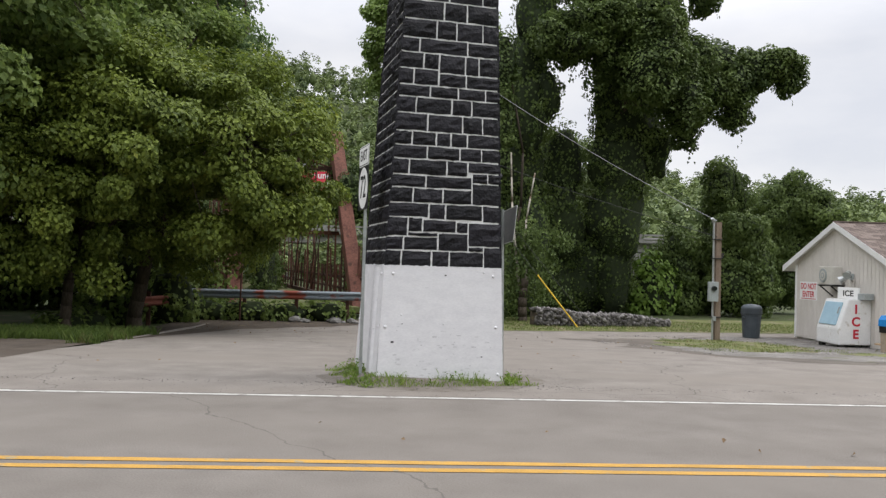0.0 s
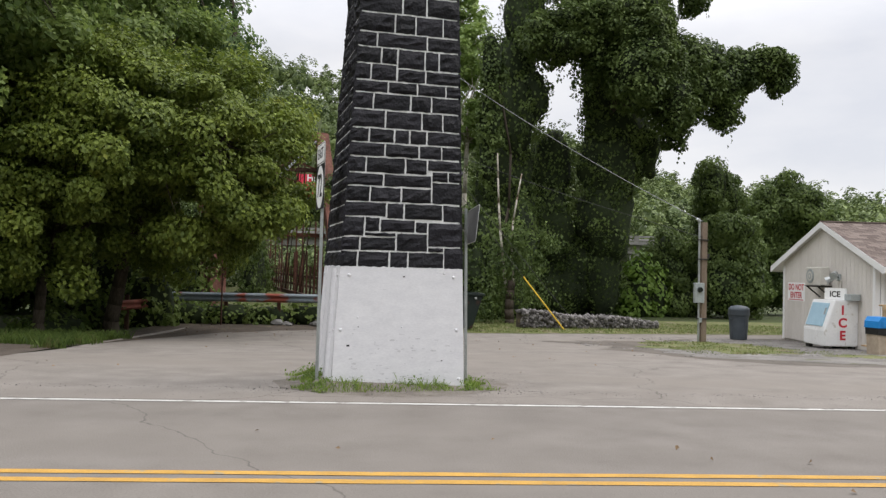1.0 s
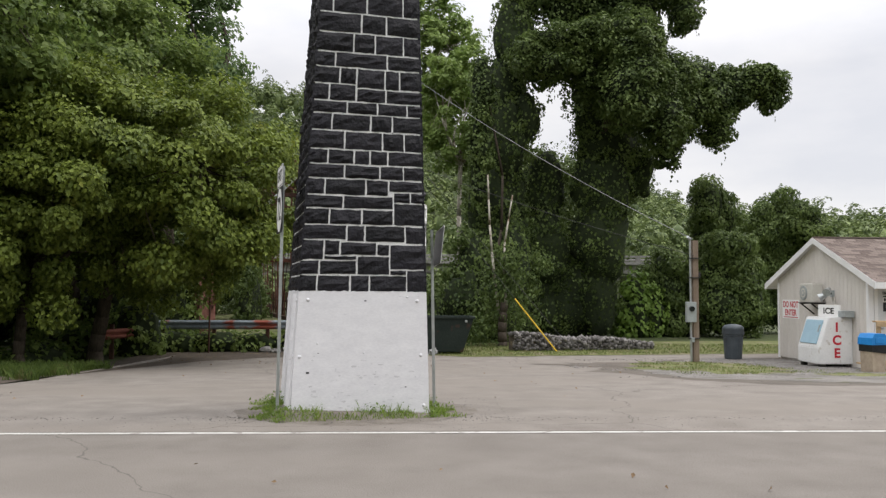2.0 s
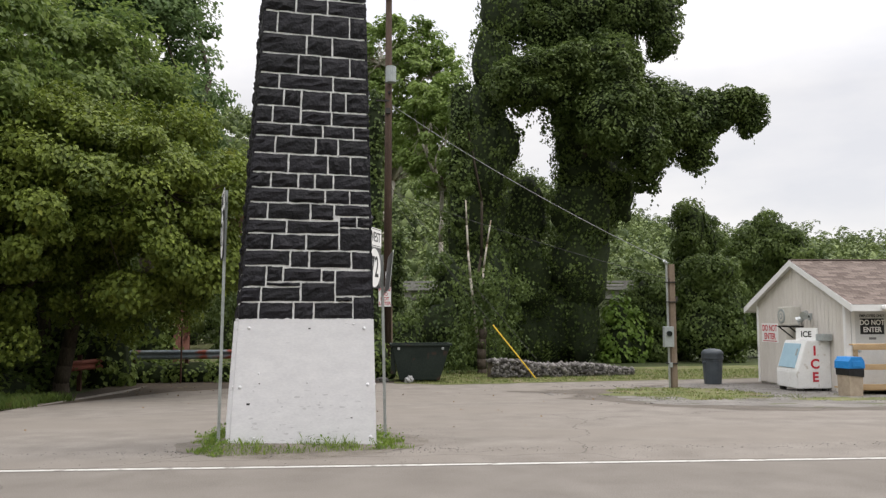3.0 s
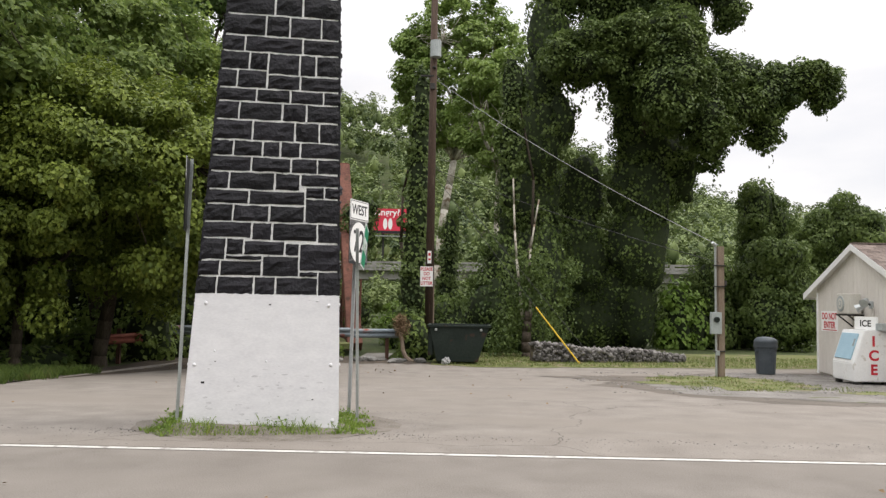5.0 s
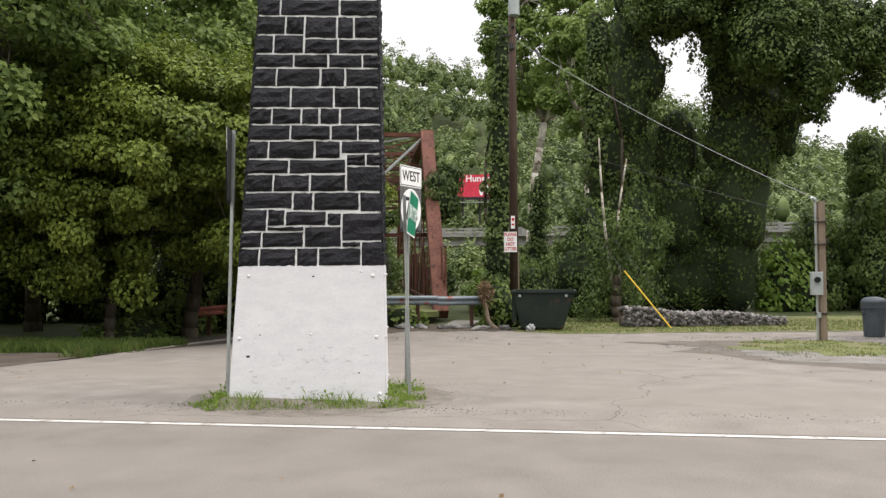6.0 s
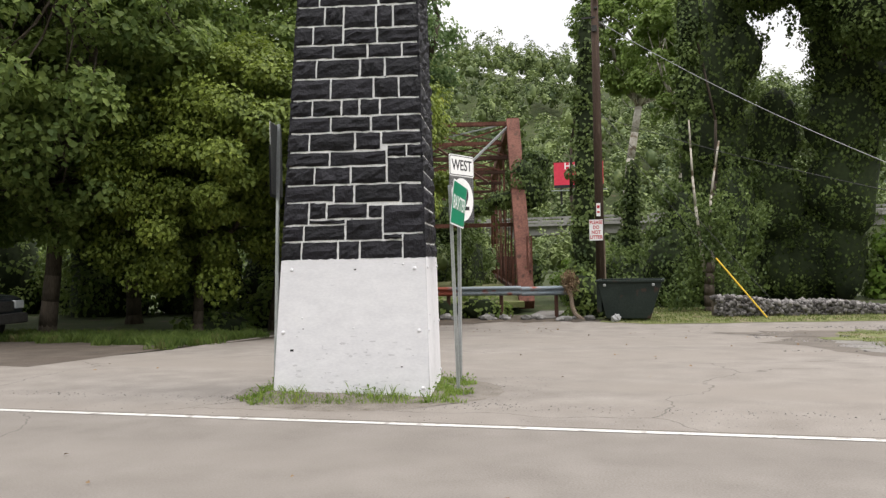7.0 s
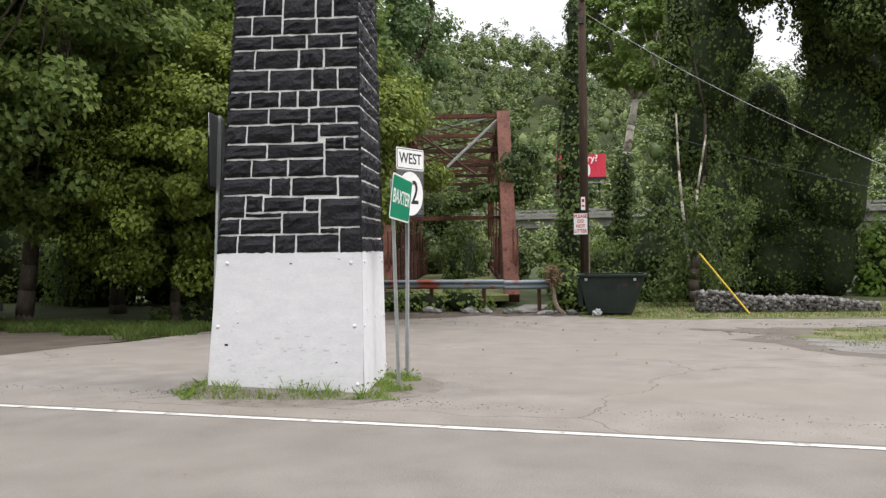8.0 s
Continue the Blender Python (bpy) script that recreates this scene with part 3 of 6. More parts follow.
def stone(side, u0, u1, v0, v1):
    """One rough-faced stone: a grid that bulges from its joints."""
    z0, z1 = PLATE_TOP + v0, PLATE_TOP + v1
    width = 2 * pier_half(z0)
    gap_u, gap_v = 0.0125 / width * 2, 0.0112
    a, b = 2 * u0 - 1, 2 * u1 - 1
    a += gap_u if u0 > 0.001 else -0.02
    b -= gap_u if u1 < 0.999 else -0.02
    nx, nz = 5, 4
    bm = bmesh.new()
    seed = rnd.uniform(0, 99)
    proud = rnd.uniform(0.012, 0.030)
    rows = []
    for j in range(nz + 1):
        row = []
        for i in range(nx + 1):
            fx, fz = i / nx, j / nz
            ex = i in (0, nx)
            ez = j in (0, nz)
            s = a + (b - a) * fx + (rnd.uniform(-0.005, 0.005) if ex else rnd.uniform(-0.02, 0.02))
            z = z0 + gap_v + (z1 - z0 - 2 * gap_v) * fz + (rnd.uniform(-0.006, 0.006) if ez else rnd.uniform(-0.008, 0.008))
            out = 0.001 if ex or ez else proud + 0.034 * noise.noise(Vector((fx * 4, fz * 3, seed))) + rnd.uniform(-0.007, 0.007)
            out = max(out, 0.0015)
            if (ex and (abs(s) > 0.97)):
                out = proud * 0.4
            row.append(bm.verts.new(pier_point(side, s, z, out)))
        rows.append(row)
    for j in range(nz):
        for i in range(nx):
            bm.faces.new((rows[j][i], rows[j][i + 1], rows[j + 1][i + 1], rows[j + 1][i]))
    # the sides run back into the core
    rim = rows[0] + [r[-1] for r in rows[1:]] + rows[-1][-2::-1] + [r[0] for r in rows[-2:0:-1]]
    inner = Vector((pier_section(z0)[0], 0.9, 0))
    back = []
    for v in rim:
        d = Vector((inner.x - v.co.x, inner.y - v.co.y, 0))
        back.append(bm.verts.new(v.co + d.normalized() * 0.05))
    for i in range(len(rim)):
        j = (i + 1) % len(rim)
        bm.faces.new((rim[i], back[i], back[j], rim[j]))
    return bm


# the white base: plates bolted round the foot
part("base_core", pier_shell(-0.1, PLATE_TOP, -0.004, -0.004), M_BASE, PIER, "white-painted base")
for side in range(4):
    bm = bmesh.new()
    n = 26
    lower, upper, lo2, up2 = [], [], [], []
    for i in range(n + 1):
        s = -1 + 2 * i / n
        top = PLATE_TOP + 0.014 * noise.fractal(Vector((s * 5, side * 7.0, 0.5)), 0.8, 2.0, 4) + (0.015 if i % 2 else 0.0)
        lower.append(bm.verts.new(pier_point(side, s * 1.008, -0.1, 0.014)))
        upper.append(bm.verts.new(pier_point(side, s * 1.008, top, 0.014)))
        up2.append(bm.verts.new(pier_point(side, s * 1.0, top, -0.01)))
    for i in range(n):
        bm.faces.new((lower[i], lower[i + 1], upper[i + 1], upper[i]))
        bm.faces.new((upper[i], upper[i + 1], up2[i + 1], up2[i]))
    bm.faces.new((lower[0], upper[0], up2[0]))
    bm.faces.new((lower[-1], up2[-1], upper[-1]))
    part("base_plate", bm, M_BASE, PIER, "white-painted steel plate, scuffed near the ground")
for side in (0, 1, 3):
    for s, z in ((-0.86, 1.47), (0.86, 1.46), (-0.93, 0.76), (0.9, 0.76), (0.02, 0.80), (0.93, 0.12), (-0.68, 0.92), (-0.69, 0.16), (0.70, 1.51)):
        big = abs(s) > 0.8
        a, b = pier_point(side, s, z, 0.012), pier_point(side, s, z, 0.030 if big else 0.022)
        part("bolt", tube(bmesh.new(), a, b, 0.024 if big else 0.013, 0.014 if big else 0.008, 10), M_BASE, PIER, smooth=True)
for s, z, w in ((-0.80, 0.56, 0.018), (-0.66, 0.80, 0.008), (0.66, 0.36, 0.010), (0.03, 1.46, 0.012)):
    p = pier_point(0, s, z, 0.0125)
    part("chip", cubes((p, (w * 2.2, 0.006, w * 1.3))), M_SIGN_BLACK, PIER, "dark chip in the white paint")
# rubbed grey smudges on the front plate
for k in range(46):
    s_, z = rnd.uniform(-0.8, 0.85), 0.12 + 0.62 * rnd.random() ** 1.5
    w, h = rnd.uniform(0.012, 0.06), rnd.uniform(0.004, 0.016)
    bm = bmesh.new()
    ring = [bm.verts.new(pier_point(0, s_ + w * math.cos(a) * rnd.uniform(0.6, 1.1), z + h * math.sin(a) * rnd.uniform(0.5, 1.2), 0.0155)) for a in (0.0, 0.7, 1.4, 2.1, 2.8, 3.5, 4.2, 4.9, 5.6)]
    bm.faces.new(ring)
    part("smudge", bm, M_SCUFF, PIER, "grey rub mark in the white paint")
# conduit strips up the shaded side
for s in (-0.55, 0.35, 0.62):
    part("edge_strip", beam(bmesh.new(), pier_point(3, s, -0.05, 0.016), pier_point(3, s, PLATE_TOP - 0.02, 0.016), 0.07, 0.025), M_BASE, PIER)


# ---- trees ----
def limb(bm, p, q, r0, r1, rng, bend=0.12, steps=5, seg=8):
    p, q = Vector(p), Vector(q)
    d = (q - p).length
    side = Vector(rng.normal(0, 1, 3)) * bend * d
    pts = []
    for i in range(steps + 1):
        t = i / steps
        pts.append(p.lerp(q, t) + side * math.sin(t * math.pi) * (0.5 + 0.5 * math.sin(3 * t)))
    for i in range(steps):
        ra, rb = r0 + (r1 - r0) * i / steps, r0 + (r1 - r0) * (i + 1) / steps
        tube(bm, pts[i], pts[i + 1], ra, rb, seg)
    return pts


def tree(name, label, x, y, trunk_r, fork, centre, radii, clumps, clump_r, per, leaf, mat, seed, bark=None, droop=0.4, hollow=0.35, lean=(0, 0), flat=0.7):
    """A tapered trunk with limbs, and a crown of many leafy sprays on them."""
    rng = np.random.default_rng(seed)
    z0 = land(x, y)
    root = thing(name, label, "tree", x, y, z0)
    bm = bmesh.new()
    top = Vector((centre[0] * 0.7 + lean[0], centre[1] * 0.7 + lean[1], fork))
    tube(bm, (0, 0, -0.2), (0, 0, 0.35), trunk_r * 1.45, trunk_r * 1.05, 10)
    limb(bm, (0, 0, 0.3), top, trunk_r * 1.08, trunk_r * 0.8, rng, 0.05, 6, 10)
    C, N = np.array(centre), np.array(radii)
    d = sphere_points(clumps, rng)
    rad = hollow + (1 - hollow) * rng.random(clumps) ** 0.45
    spots = C + d * rad[:, None] * N
    spots = spots[spots[:, 2] > 0.6]
    mains = []
    for i in range(6):
        a = 2 * math.pi * (i + rng.random() * 0.6) / 6
        q = Vector(C) + Vector((math.cos(a) * N[0], math.sin(a) * N[1], (rng.random() - 0.2) * N[2])) * 0.62
        limb(bm, top, q, trunk_r * 0.6, trunk_r * 0.18, rng, 0.1, 5, 7)
        mains.append(q)
    mains.append(top)
    P, O = [], []
    for s in spots:
        v = Vector(s)
        m = min(mains, key=lambda q: (q - v).length)
        if rng.random() < 0.6:
            limb(bm, m.lerp(v, 0.0), v, trunk_r * 0.15, trunk_r * 0.04, rng, 0.12, 3, 5)
        k = int(per * rng.uniform(0.6, 1.3))
        u = sphere_points(k, rng)
        r = clump_r * rng.uniform(0.65, 1.3)
        shell = (0.35 + 0.65 * rng.random(k) ** 0.5)[:, None]
        off = u * shell * np.array((r, r, r * flat))
        out = (s - C) / N
        off = off + out * rng.random(k)[:, None] * r * 0.5
        P.append(s + off)
        O.append(u * 0.55 + out * 0.5 + np.array((0, 0, 0.75)))
    P, O = np.concatenate(P), np.concatenate(O)
    keep = P[:, 2] > 0.25
    part("trunk", bm, bark or M_BARK, root, smooth=True)
    leaves("crown", P[keep], O[keep], leaf, leaf * 0.72, mat, root, rng, droop)["kind"] = "stuff"
    return root


def lumps(bm, blobs, seed, sub=3):
    """Uneven rounded masses joined into one mesh."""
    for (x, y, z), (a, b, c) in blobs:
        vs = bmesh.ops.create_icosphere(bm, subdivisions=sub, radius=1.0)["verts"]
        for v in vs:
            q = 1 + 0.30 * noise.fractal(v.co * 1.6 + Vector((x, y, seed)), 0.8, 2.1, 3)
            v.co = Vector((x + v.co.x * a * q, y + v.co.y * b * q, z + v.co.z * c * q))
    return bm


def drape(blobs, density, rng, seed, hang=0.0, up=0.7):
    """Places and facings of leaves that cover rounded masses, with a fringe that hangs below."""
    P, O = [], []
    for (x, y, z), (a, b, c) in blobs:
        area = 4 * math.pi * (((a * b) ** 1.6 + (a * c) ** 1.6 + (b * c) ** 1.6) / 3) ** (1 / 1.6)
        k = int(area * density)
        u = sphere_points(k, rng)
        q = np.array([1 + 0.30 * noise.fractal(Vector(v) * 1.6 + Vector((x, y, seed)), 0.8, 2.1, 3) for v in u])
        q = q + rng.normal(0.03, 0.05, k)
        P.append(np.array((x, y, z)) + u * q[:, None] * np.array((a, b, c)))
        O.append(u / np.array((a, b, c)) * min(a, b, c) + np.array((0, 0, up)))
        if hang:
            for _ in range(int(area * hang)):
                t = rng.uniform(0, 2 * math.pi)
                drop = rng.uniform(0.4, 1.6)
                m = int(drop * 9)
                hx, hy = x + a * math.cos(t) * rng.uniform(0.6, 0.98), y + b * math.sin(t) * rng.uniform(0.6, 0.98)
                zz = z - c * rng.uniform(0.2, 0.7) - rng.random(m) * drop
                P.append(np.stack((hx + rng.normal(0, 0.12, m), hy + rng.normal(0, 0.12, m), zz), 1))
                O.append(np.stack((np.full(m, math.cos(t)), np.full(m, math.sin(t)), np.full(m, 0.2)), 1))
    return np.concatenate(P), np.concatenate(O)


def cushions(blobs, rng, per_area, lo, hi):
    """Many small drooping cushions over the larger masses."""
    made = []
    for (x, y, z), (a, b, c) in blobs:
        area = 4 * math.pi * (((a * b) ** 1.6 + (a * c) ** 1.6 + (b * c) ** 1.6) / 3) ** (1 / 1.6)
        for u in sphere_points(max(4, int(area * per_area)), rng):
            r = rng.uniform(lo, hi)
            k = rng.uniform(0.86, 1.06)
            made.append(((x + u[0] * a * k, y + u[1] * b * k, z + u[2] * c * k), (r, r, r * rng.uniform(0.6, 1.1))))
    return made


def vine_mass(name, label, category, x, y, blobs, density, leaf, mat, seed, hang=0.0, core=0.80, trunk=None, droop=0.7, up=0.7, cushion=0.55):
    rng = np.random.default_rng(seed)
    root = thing(name, label, category, x, y, land(x, y))
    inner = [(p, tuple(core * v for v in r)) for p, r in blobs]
    # a solid lump under the leaves, with the inner shade in its colour
    part("shade_core", lumps(bmesh.new(), inner, seed), M_CORE, root, "dark solid core coloured like the shade inside foliage", True)["kind"] = "stuff"
    if trunk:
        for p, q, r0, r1 in trunk:
            bm = bmesh.new()
            limb(bm, p, q, r0, r1, rng, 0.06)
            part("trunk", bm, M_BARK, root, smooth=True)
    big = min(0.75, 0.42 * min(min(r) for p, r in blobs) + 0.25)
    P, O = drape(blobs, density * 0.6, rng, seed, hang, up)
    P2, O2 = drape(cushions(blobs, rng, cushion, big * 0.5, big), density * 0.8, rng, seed, 0.0, up)
    P, O = np.concatenate((P, P2)), np.concatenate((O, O2))
    keep = P[:, 2] > 0.0
    leaves("leaf_cover", P[keep], O[keep], leaf, leaf * 0.85, mat, root, rng, droop, toss=0.3)["kind"] = "stuff"
    return root


# the box elder that overhangs the lot, and the wood beside it
tree("box_elder", "broad box elder with yellow-green drooping leaf sprays", -7.6, 25.5, 0.20, 3.0, (0.9, -1.0, 5.0), (5.2, 4.6, 3.0), 230, 0.66, 530, 0.135, L_MAPLE, 11, droop=0.55)
tree("wood_tree", "tall dark green tree at the edge of the wood", -12.5, 21.5, 0.22, 4.2, (0.8, -0.6, 8.2), (4.6, 4.4, 5.4), 330, 0.72, 200, 0.19, L_WOOD, 12)
tree("wood_tree", "tall dark green tree at the edge of the wood", -18.5, 20.5, 0.24, 4.4, (0.6, -0.6, 8.8), (4.8, 4.4, 5.8), 290, 0.8, 180, 0.20, L_WOOD, 13)
tree("wood_tree", "tall dark green tree deep in the wood", -14.5, 28.0, 0.26, 5.0, (0, 0, 10.0), (5.4, 5.0, 6.6), 290, 0.8, 190, 0.22, L_WOOD, 14)
tree("wood_tree", "tall dark green tree deep in the wood", -10.2, 31.5, 0.22, 4.5, (0, 0, 8.8), (4.6, 4.4, 5.2), 150, 1.0, 300, 0.21, L_WOOD, 15)
tree("wood_tree", "tall dark green tree deep in the wood", -22.0, 29.0, 0.26, 5.0, (0, 0, 9.6), (5.4, 5.0, 6.6), 150, 1.1, 280, 0.24, L_WOOD, 16)
tree("tall_tree", "very tall fine-leaved tree behind the wood", -11.5, 46.0, 0.40, 9.0, (-0.3, 0, 15.5), (4.5, 4.4, 9.0), 210, 1.1, 240, 0.27, L_TALL, 17)
tree("sycamore", "tall pale sycamore with an airy light green crown", 1.0, 60.0, 0.30, 12.0, (1.6, 0, 18.4), (4.9, 4.0, 5.6), 330, 0.62, 100, 0.30, L_SYC, 18, bark=M_PALE_BARK, hollow=0.45)
tree("sycamore", "slender pale sycamore with an airy light green crown", 5.0, 45.0, 0.14, 9.0, (-0.4, 0, 12.0), (2.2, 2.0, 3.4), 90, 0.5, 100, 0.25, L_SYC, 19, bark=M_PALE_BARK, hollow=0.5)

tree("box_elder", "smaller box elder with low yellow-green sprays", -8.6, 22.8, 0.14, 2.2, (0.3, -0.4, 4.1), (3.3, 2.4, 2.7), 120, 0.55, 430, 0.13, L_MAPLE, 20, droop=0.55)
# dim undergrowth that closes the wood behind its trunks
blobs = [((-14 + 3.4 * i, 1.5 * math.sin(i * 2.1), 1.2), (2.4, 1.6, 2.6 + 0.6 * math.cos(i * 3.3))) for i in range(6)]
vine_mass("undergrowth", "dim leafy undergrowth behind the trunks", "shrub", -11.5, 33.5, blobs, 22, 0.2, L_WOOD, 21)
blobs = [((-3 + 3.5 * i, 1.2 * math.sin(i * 1.7), 1.6), (2.6, 1.8, 2.6)) for i in range(3)]
vine_mass("undergrowth", "dim leafy undergrowth beside the wood", "shrub", -26.0, 22.0, blobs, 22, 0.2, L_WOOD, 22)

# the kudzu-smothered trees beyond the lot
KX, KY = 8.4, 38.0


def shaped(x0, y0, rows, deep=1.0):
    """Rounded masses from rows of place x, height, half width and half height in one upright sheet."""
    return [((x - x0, y0 + 0.35 * math.sin(5.3 * x + z), z - land(x0, 38.0)), (a, deep * (0.5 * a + 0.55), c)) for x, z, a, c in rows]


KUDZU = (
    ("left_stem", 1.0, 1.0, ((7.2, 9.7, 0.8, 1.4), (6.3, 3.1, 1.6, 2.4), (6.1, 6.0, 1.45, 2.4), (6.3, 8.6, 1.1, 2.3), (6.5, 11.1, 1.05, 2.3), (6.8, 13.7, 1.1, 2.1), (7.2, 16.1, 1.2, 1.8), (7.9, 18.4, 1.4, 1.5), (5.2, 4.4, 0.6, 3.6))),
    ("foot", 2.6, 1.0, ((6.6, 0.6, 1.7, 1.7), (8.5, 0.8, 1.7, 2.0), (8.3, 3.5, 1.5, 2.3), (8.5, 6.6, 1.2, 2.1), (9.8, 1.3, 1.4, 2.3))),
    ("right_stem", 2.0, 1.0, ((10.9, 1.4, 1.1, 2.1), (11.0, 4.2, 1.5, 2.3), (11.2, 6.7, 1.7, 2.0), (11.7, 9.0, 1.75, 1.7), (10.6, 10.3, 0.8, 1.4), (13.1, 7.7, 0.8, 1.7))),
    ("crown", -0.7, 1.5, ((11.9, 10.7, 1.6, 1.8), (11.9, 12.4, 1.5, 1.5), (11.8, 13.5, 1.3, 0.85), (8.4, 12.9, 1.35, 0.65), (7.2, 12.2, 0.8, 0.9), (10.0, 13.0, 1.1, 0.8), (9.9, 11.7, 0.55, 1.3), (8.0, 11.8, 0.9, 0.7), (9.0, 12.1, 0.8, 0.6), (13.2, 9.6, 1.0, 1.5))),
    ("top", 0.8, 1.0, ((9.4, 15.5, 1.6, 1.4), (11.3, 16.3, 1.9, 1.5), (9.7, 18.1, 1.9, 1.4), (13.3, 16.6, 1.6, 1.3), (14.8, 16.3, 1.2, 1.1), (14.9, 14.9, 0.65, 0.9), (12.6, 15.2, 1.2, 0.9))),
    ("arm", -0.2, 1.1, ((14.0, 11.1, 1.2, 1.6), (14.9, 11.6, 1.15, 1.0), (14.6, 10.2, 1.3, 1.0), (15.9, 10.8, 1.2, 1.15), (17.0, 11.2, 1.0, 0.9), (18.0, 11.4, 1.2, 0.7), (18.6, 11.1, 0.6, 0.95), (16.2, 9.3, 0.55, 1.1), (13.8, 8.7, 0.7, 1.2))))
trunks = [((-2.0, 1.9, -0.2), (-1.6, 1.4, 16.0), 0.40, 0.2), ((2.4, 2.9, -0.2), (2.9, 1.2, 10.5), 0.40, 0.22), ((2.8, 0.3, 10.0), (9.8, 0, 11.4), 0.25, 0.06), ((2.8, 0.3, 10.0), (2.4, 0.9, 16.0), 0.25, 0.1), ((3.0, 0.3, 11.0), (0.2, -0.2, 12.9), 0.14, 0.07)]
heads = [b for name, y, deep, rows in KUDZU if name in ("crown", "top", "arm") for b in shaped(KX, y, rows, deep)]
stems = [b for name, y, deep, rows in KUDZU if name not in ("crown", "top", "arm") for b in shaped(KX, y, rows, deep)]
vine_mass("kudzu_tree", "tall tree smothered in dark green kudzu with arms reaching out", "tree", KX, KY, heads, 160, 0.145, L_KUDZU, 31, hang=0.14, trunk=trunks, up=0.95, cushion=0.8)
# leaves thinned here so the shade painted on the cores shows through
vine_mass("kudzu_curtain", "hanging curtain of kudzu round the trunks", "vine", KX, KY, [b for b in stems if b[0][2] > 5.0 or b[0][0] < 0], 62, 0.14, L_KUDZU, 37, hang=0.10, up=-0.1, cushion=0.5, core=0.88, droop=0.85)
vine_mass("kudzu_curtain", "sparse curtain of kudzu over a core painted dark like a hollow", "vine", KX, KY, [b for b in stems if b[0][2] <= 5.0 and b[0][0] >= 0], 42, 0.14, L_KUDZU, 39, hang=0.05, up=-0.2, cushion=0.3, core=0.92, droop=0.9)
MOUNDS = (
    (14.3, 41.6, ((13.3, 0.0, 1.1, 1.3), (14.3, 1.1, 1.0, 1.6), (14.9, 2.1, 0.9, 1.6), (15.3, 0.1, 1.0, 1.2))),
    (17.4, 42.6, ((17.4, 6.2, 0.85, 1.4), (18.4, 5.6, 0.6, 1.1), (17.4, 3.4, 0.95, 2.5), (16.9, 0.6, 0.8, 1.7))),
    (17.7, 40.6, ((17.6, 2.7, 1.5, 1.7), (17.4, 0.9, 1.35, 1.6), (18.5, 1.2, 0.9, 1.8), (17.8, 3.8, 1.15, 0.8))),
    (22.2, 44.6, ((22.7, 5.8, 1.25, 1.1), (23.6, 5.1, 1.1, 1.4), (21.7, 4.7, 1.2, 1.4), (21.1, 2.3, 1.1, 2.6), (22.3, 2.4, 1.1, 2.3))))
for k, (x, y, rows) in enumerate(MOUNDS):
    vine_mass("kudzu_mound", "rounded mound of kudzu over a small tree", "shrub", x, y, shaped(x, 0.0, rows), 165, 0.14, L_KUDZU, 320 + k, up=0.15, cushion=0.75)
vine_mass("shrub", "bright yellow-green young leaves in an opening", "shrub", 12.9, 40.2, [((0, 0, 1.2), (0.7, 0.8, 2.0)), ((0.8, 0.2, 1.0), (0.8, 0.7, 1.5))], 70, 0.22, L_BRIGHT, 33)
srng = np.random.default_rng(3)
P = []
for k in range(26):
    x, y = KX + srng.uniform(-0.6, 1.5), KY - 0.6 + srng.uniform(-0.5, 0.5)
    m = int(srng.integers(10, 60))
    P.append(np.stack((x + srng.normal(0, 0.07, m), y + srng.normal(0, 0.07, m), 11.9 - srng.random(m) * m / 24), 1))
P = np.concatenate(P)
strands = thing("hanging_vine", "loose kudzu runners hanging across a gap", "vine", 0, 0, 0)
leaves("runner", P, srng.normal(0, 1, P.shape), 0.15, 0.12, L_KUDZU, strands, srng, 0.6)
# vines and shrubs round the pole and the dumpster
low = [((-1.6, 0, 0.9), (1.1, 1.0, 1.3)), ((0.2, 0.4, 1.3), (1.2, 1.0, 2.0)), ((1.7, 0.1, 1.2), (1.1, 1.0, 1.8)), ((0.7, 0.8, 3.2), (0.8, 0.8, 1.5)), ((2.6, 0.9, 3.0), (0.7, 0.8, 2.2))]
vine_mass("shrub", "dark vine-covered shrubs behind the dumpster", "shrub", 3.9, 35.6, low, 70, 0.14, L_KUDZU, 34, up=0.0, droop=0.8)
vine_mass("vine_column", "tall dead trunk wrapped in vine", "tree", 1.0, 33.6, [((0.05 * i, 0, 0.9 + 1.5 * i), (0.60 - 0.04 * i, 0.5 - 0.03 * i, 1.25)) for i in range(7)], 120, 0.15, L_KUDZU, 35, trunk=[((0, 0.2, -0.2), (0.3, 0.1, 9.6), 0.09, 0.03)])
vine_mass("vine_column", "leaning pale trunk wrapped in vine below", "tree", 2.1, 45.0, [((0.05 * i, 0, 0.9 + 1.5 * i), (0.7 - 0.09 * i, 0.6, 1.2)) for i in range(4)], 110, 0.16, L_KUDZU, 36, trunk=[((0, 0.2, -0.2), (0.2, 0.1, 6.0), 0.12, 0.05)])
vine_mass("vine_column", "slim tree whose head is wrapped in vine", "tree", 4.9, 36.8, [((0.03 * i, 0, 7.2 + 1.4 * i), (0.45 + 0.14 * math.sin(i * 2.3), 0.45, 1.3)) for i in range(4)], 120, 0.16, L_KUDZU, 38, hang=0.3, trunk=[((0, 0, -0.2), (0.1, 0, 12.0), 0.08, 0.04)])


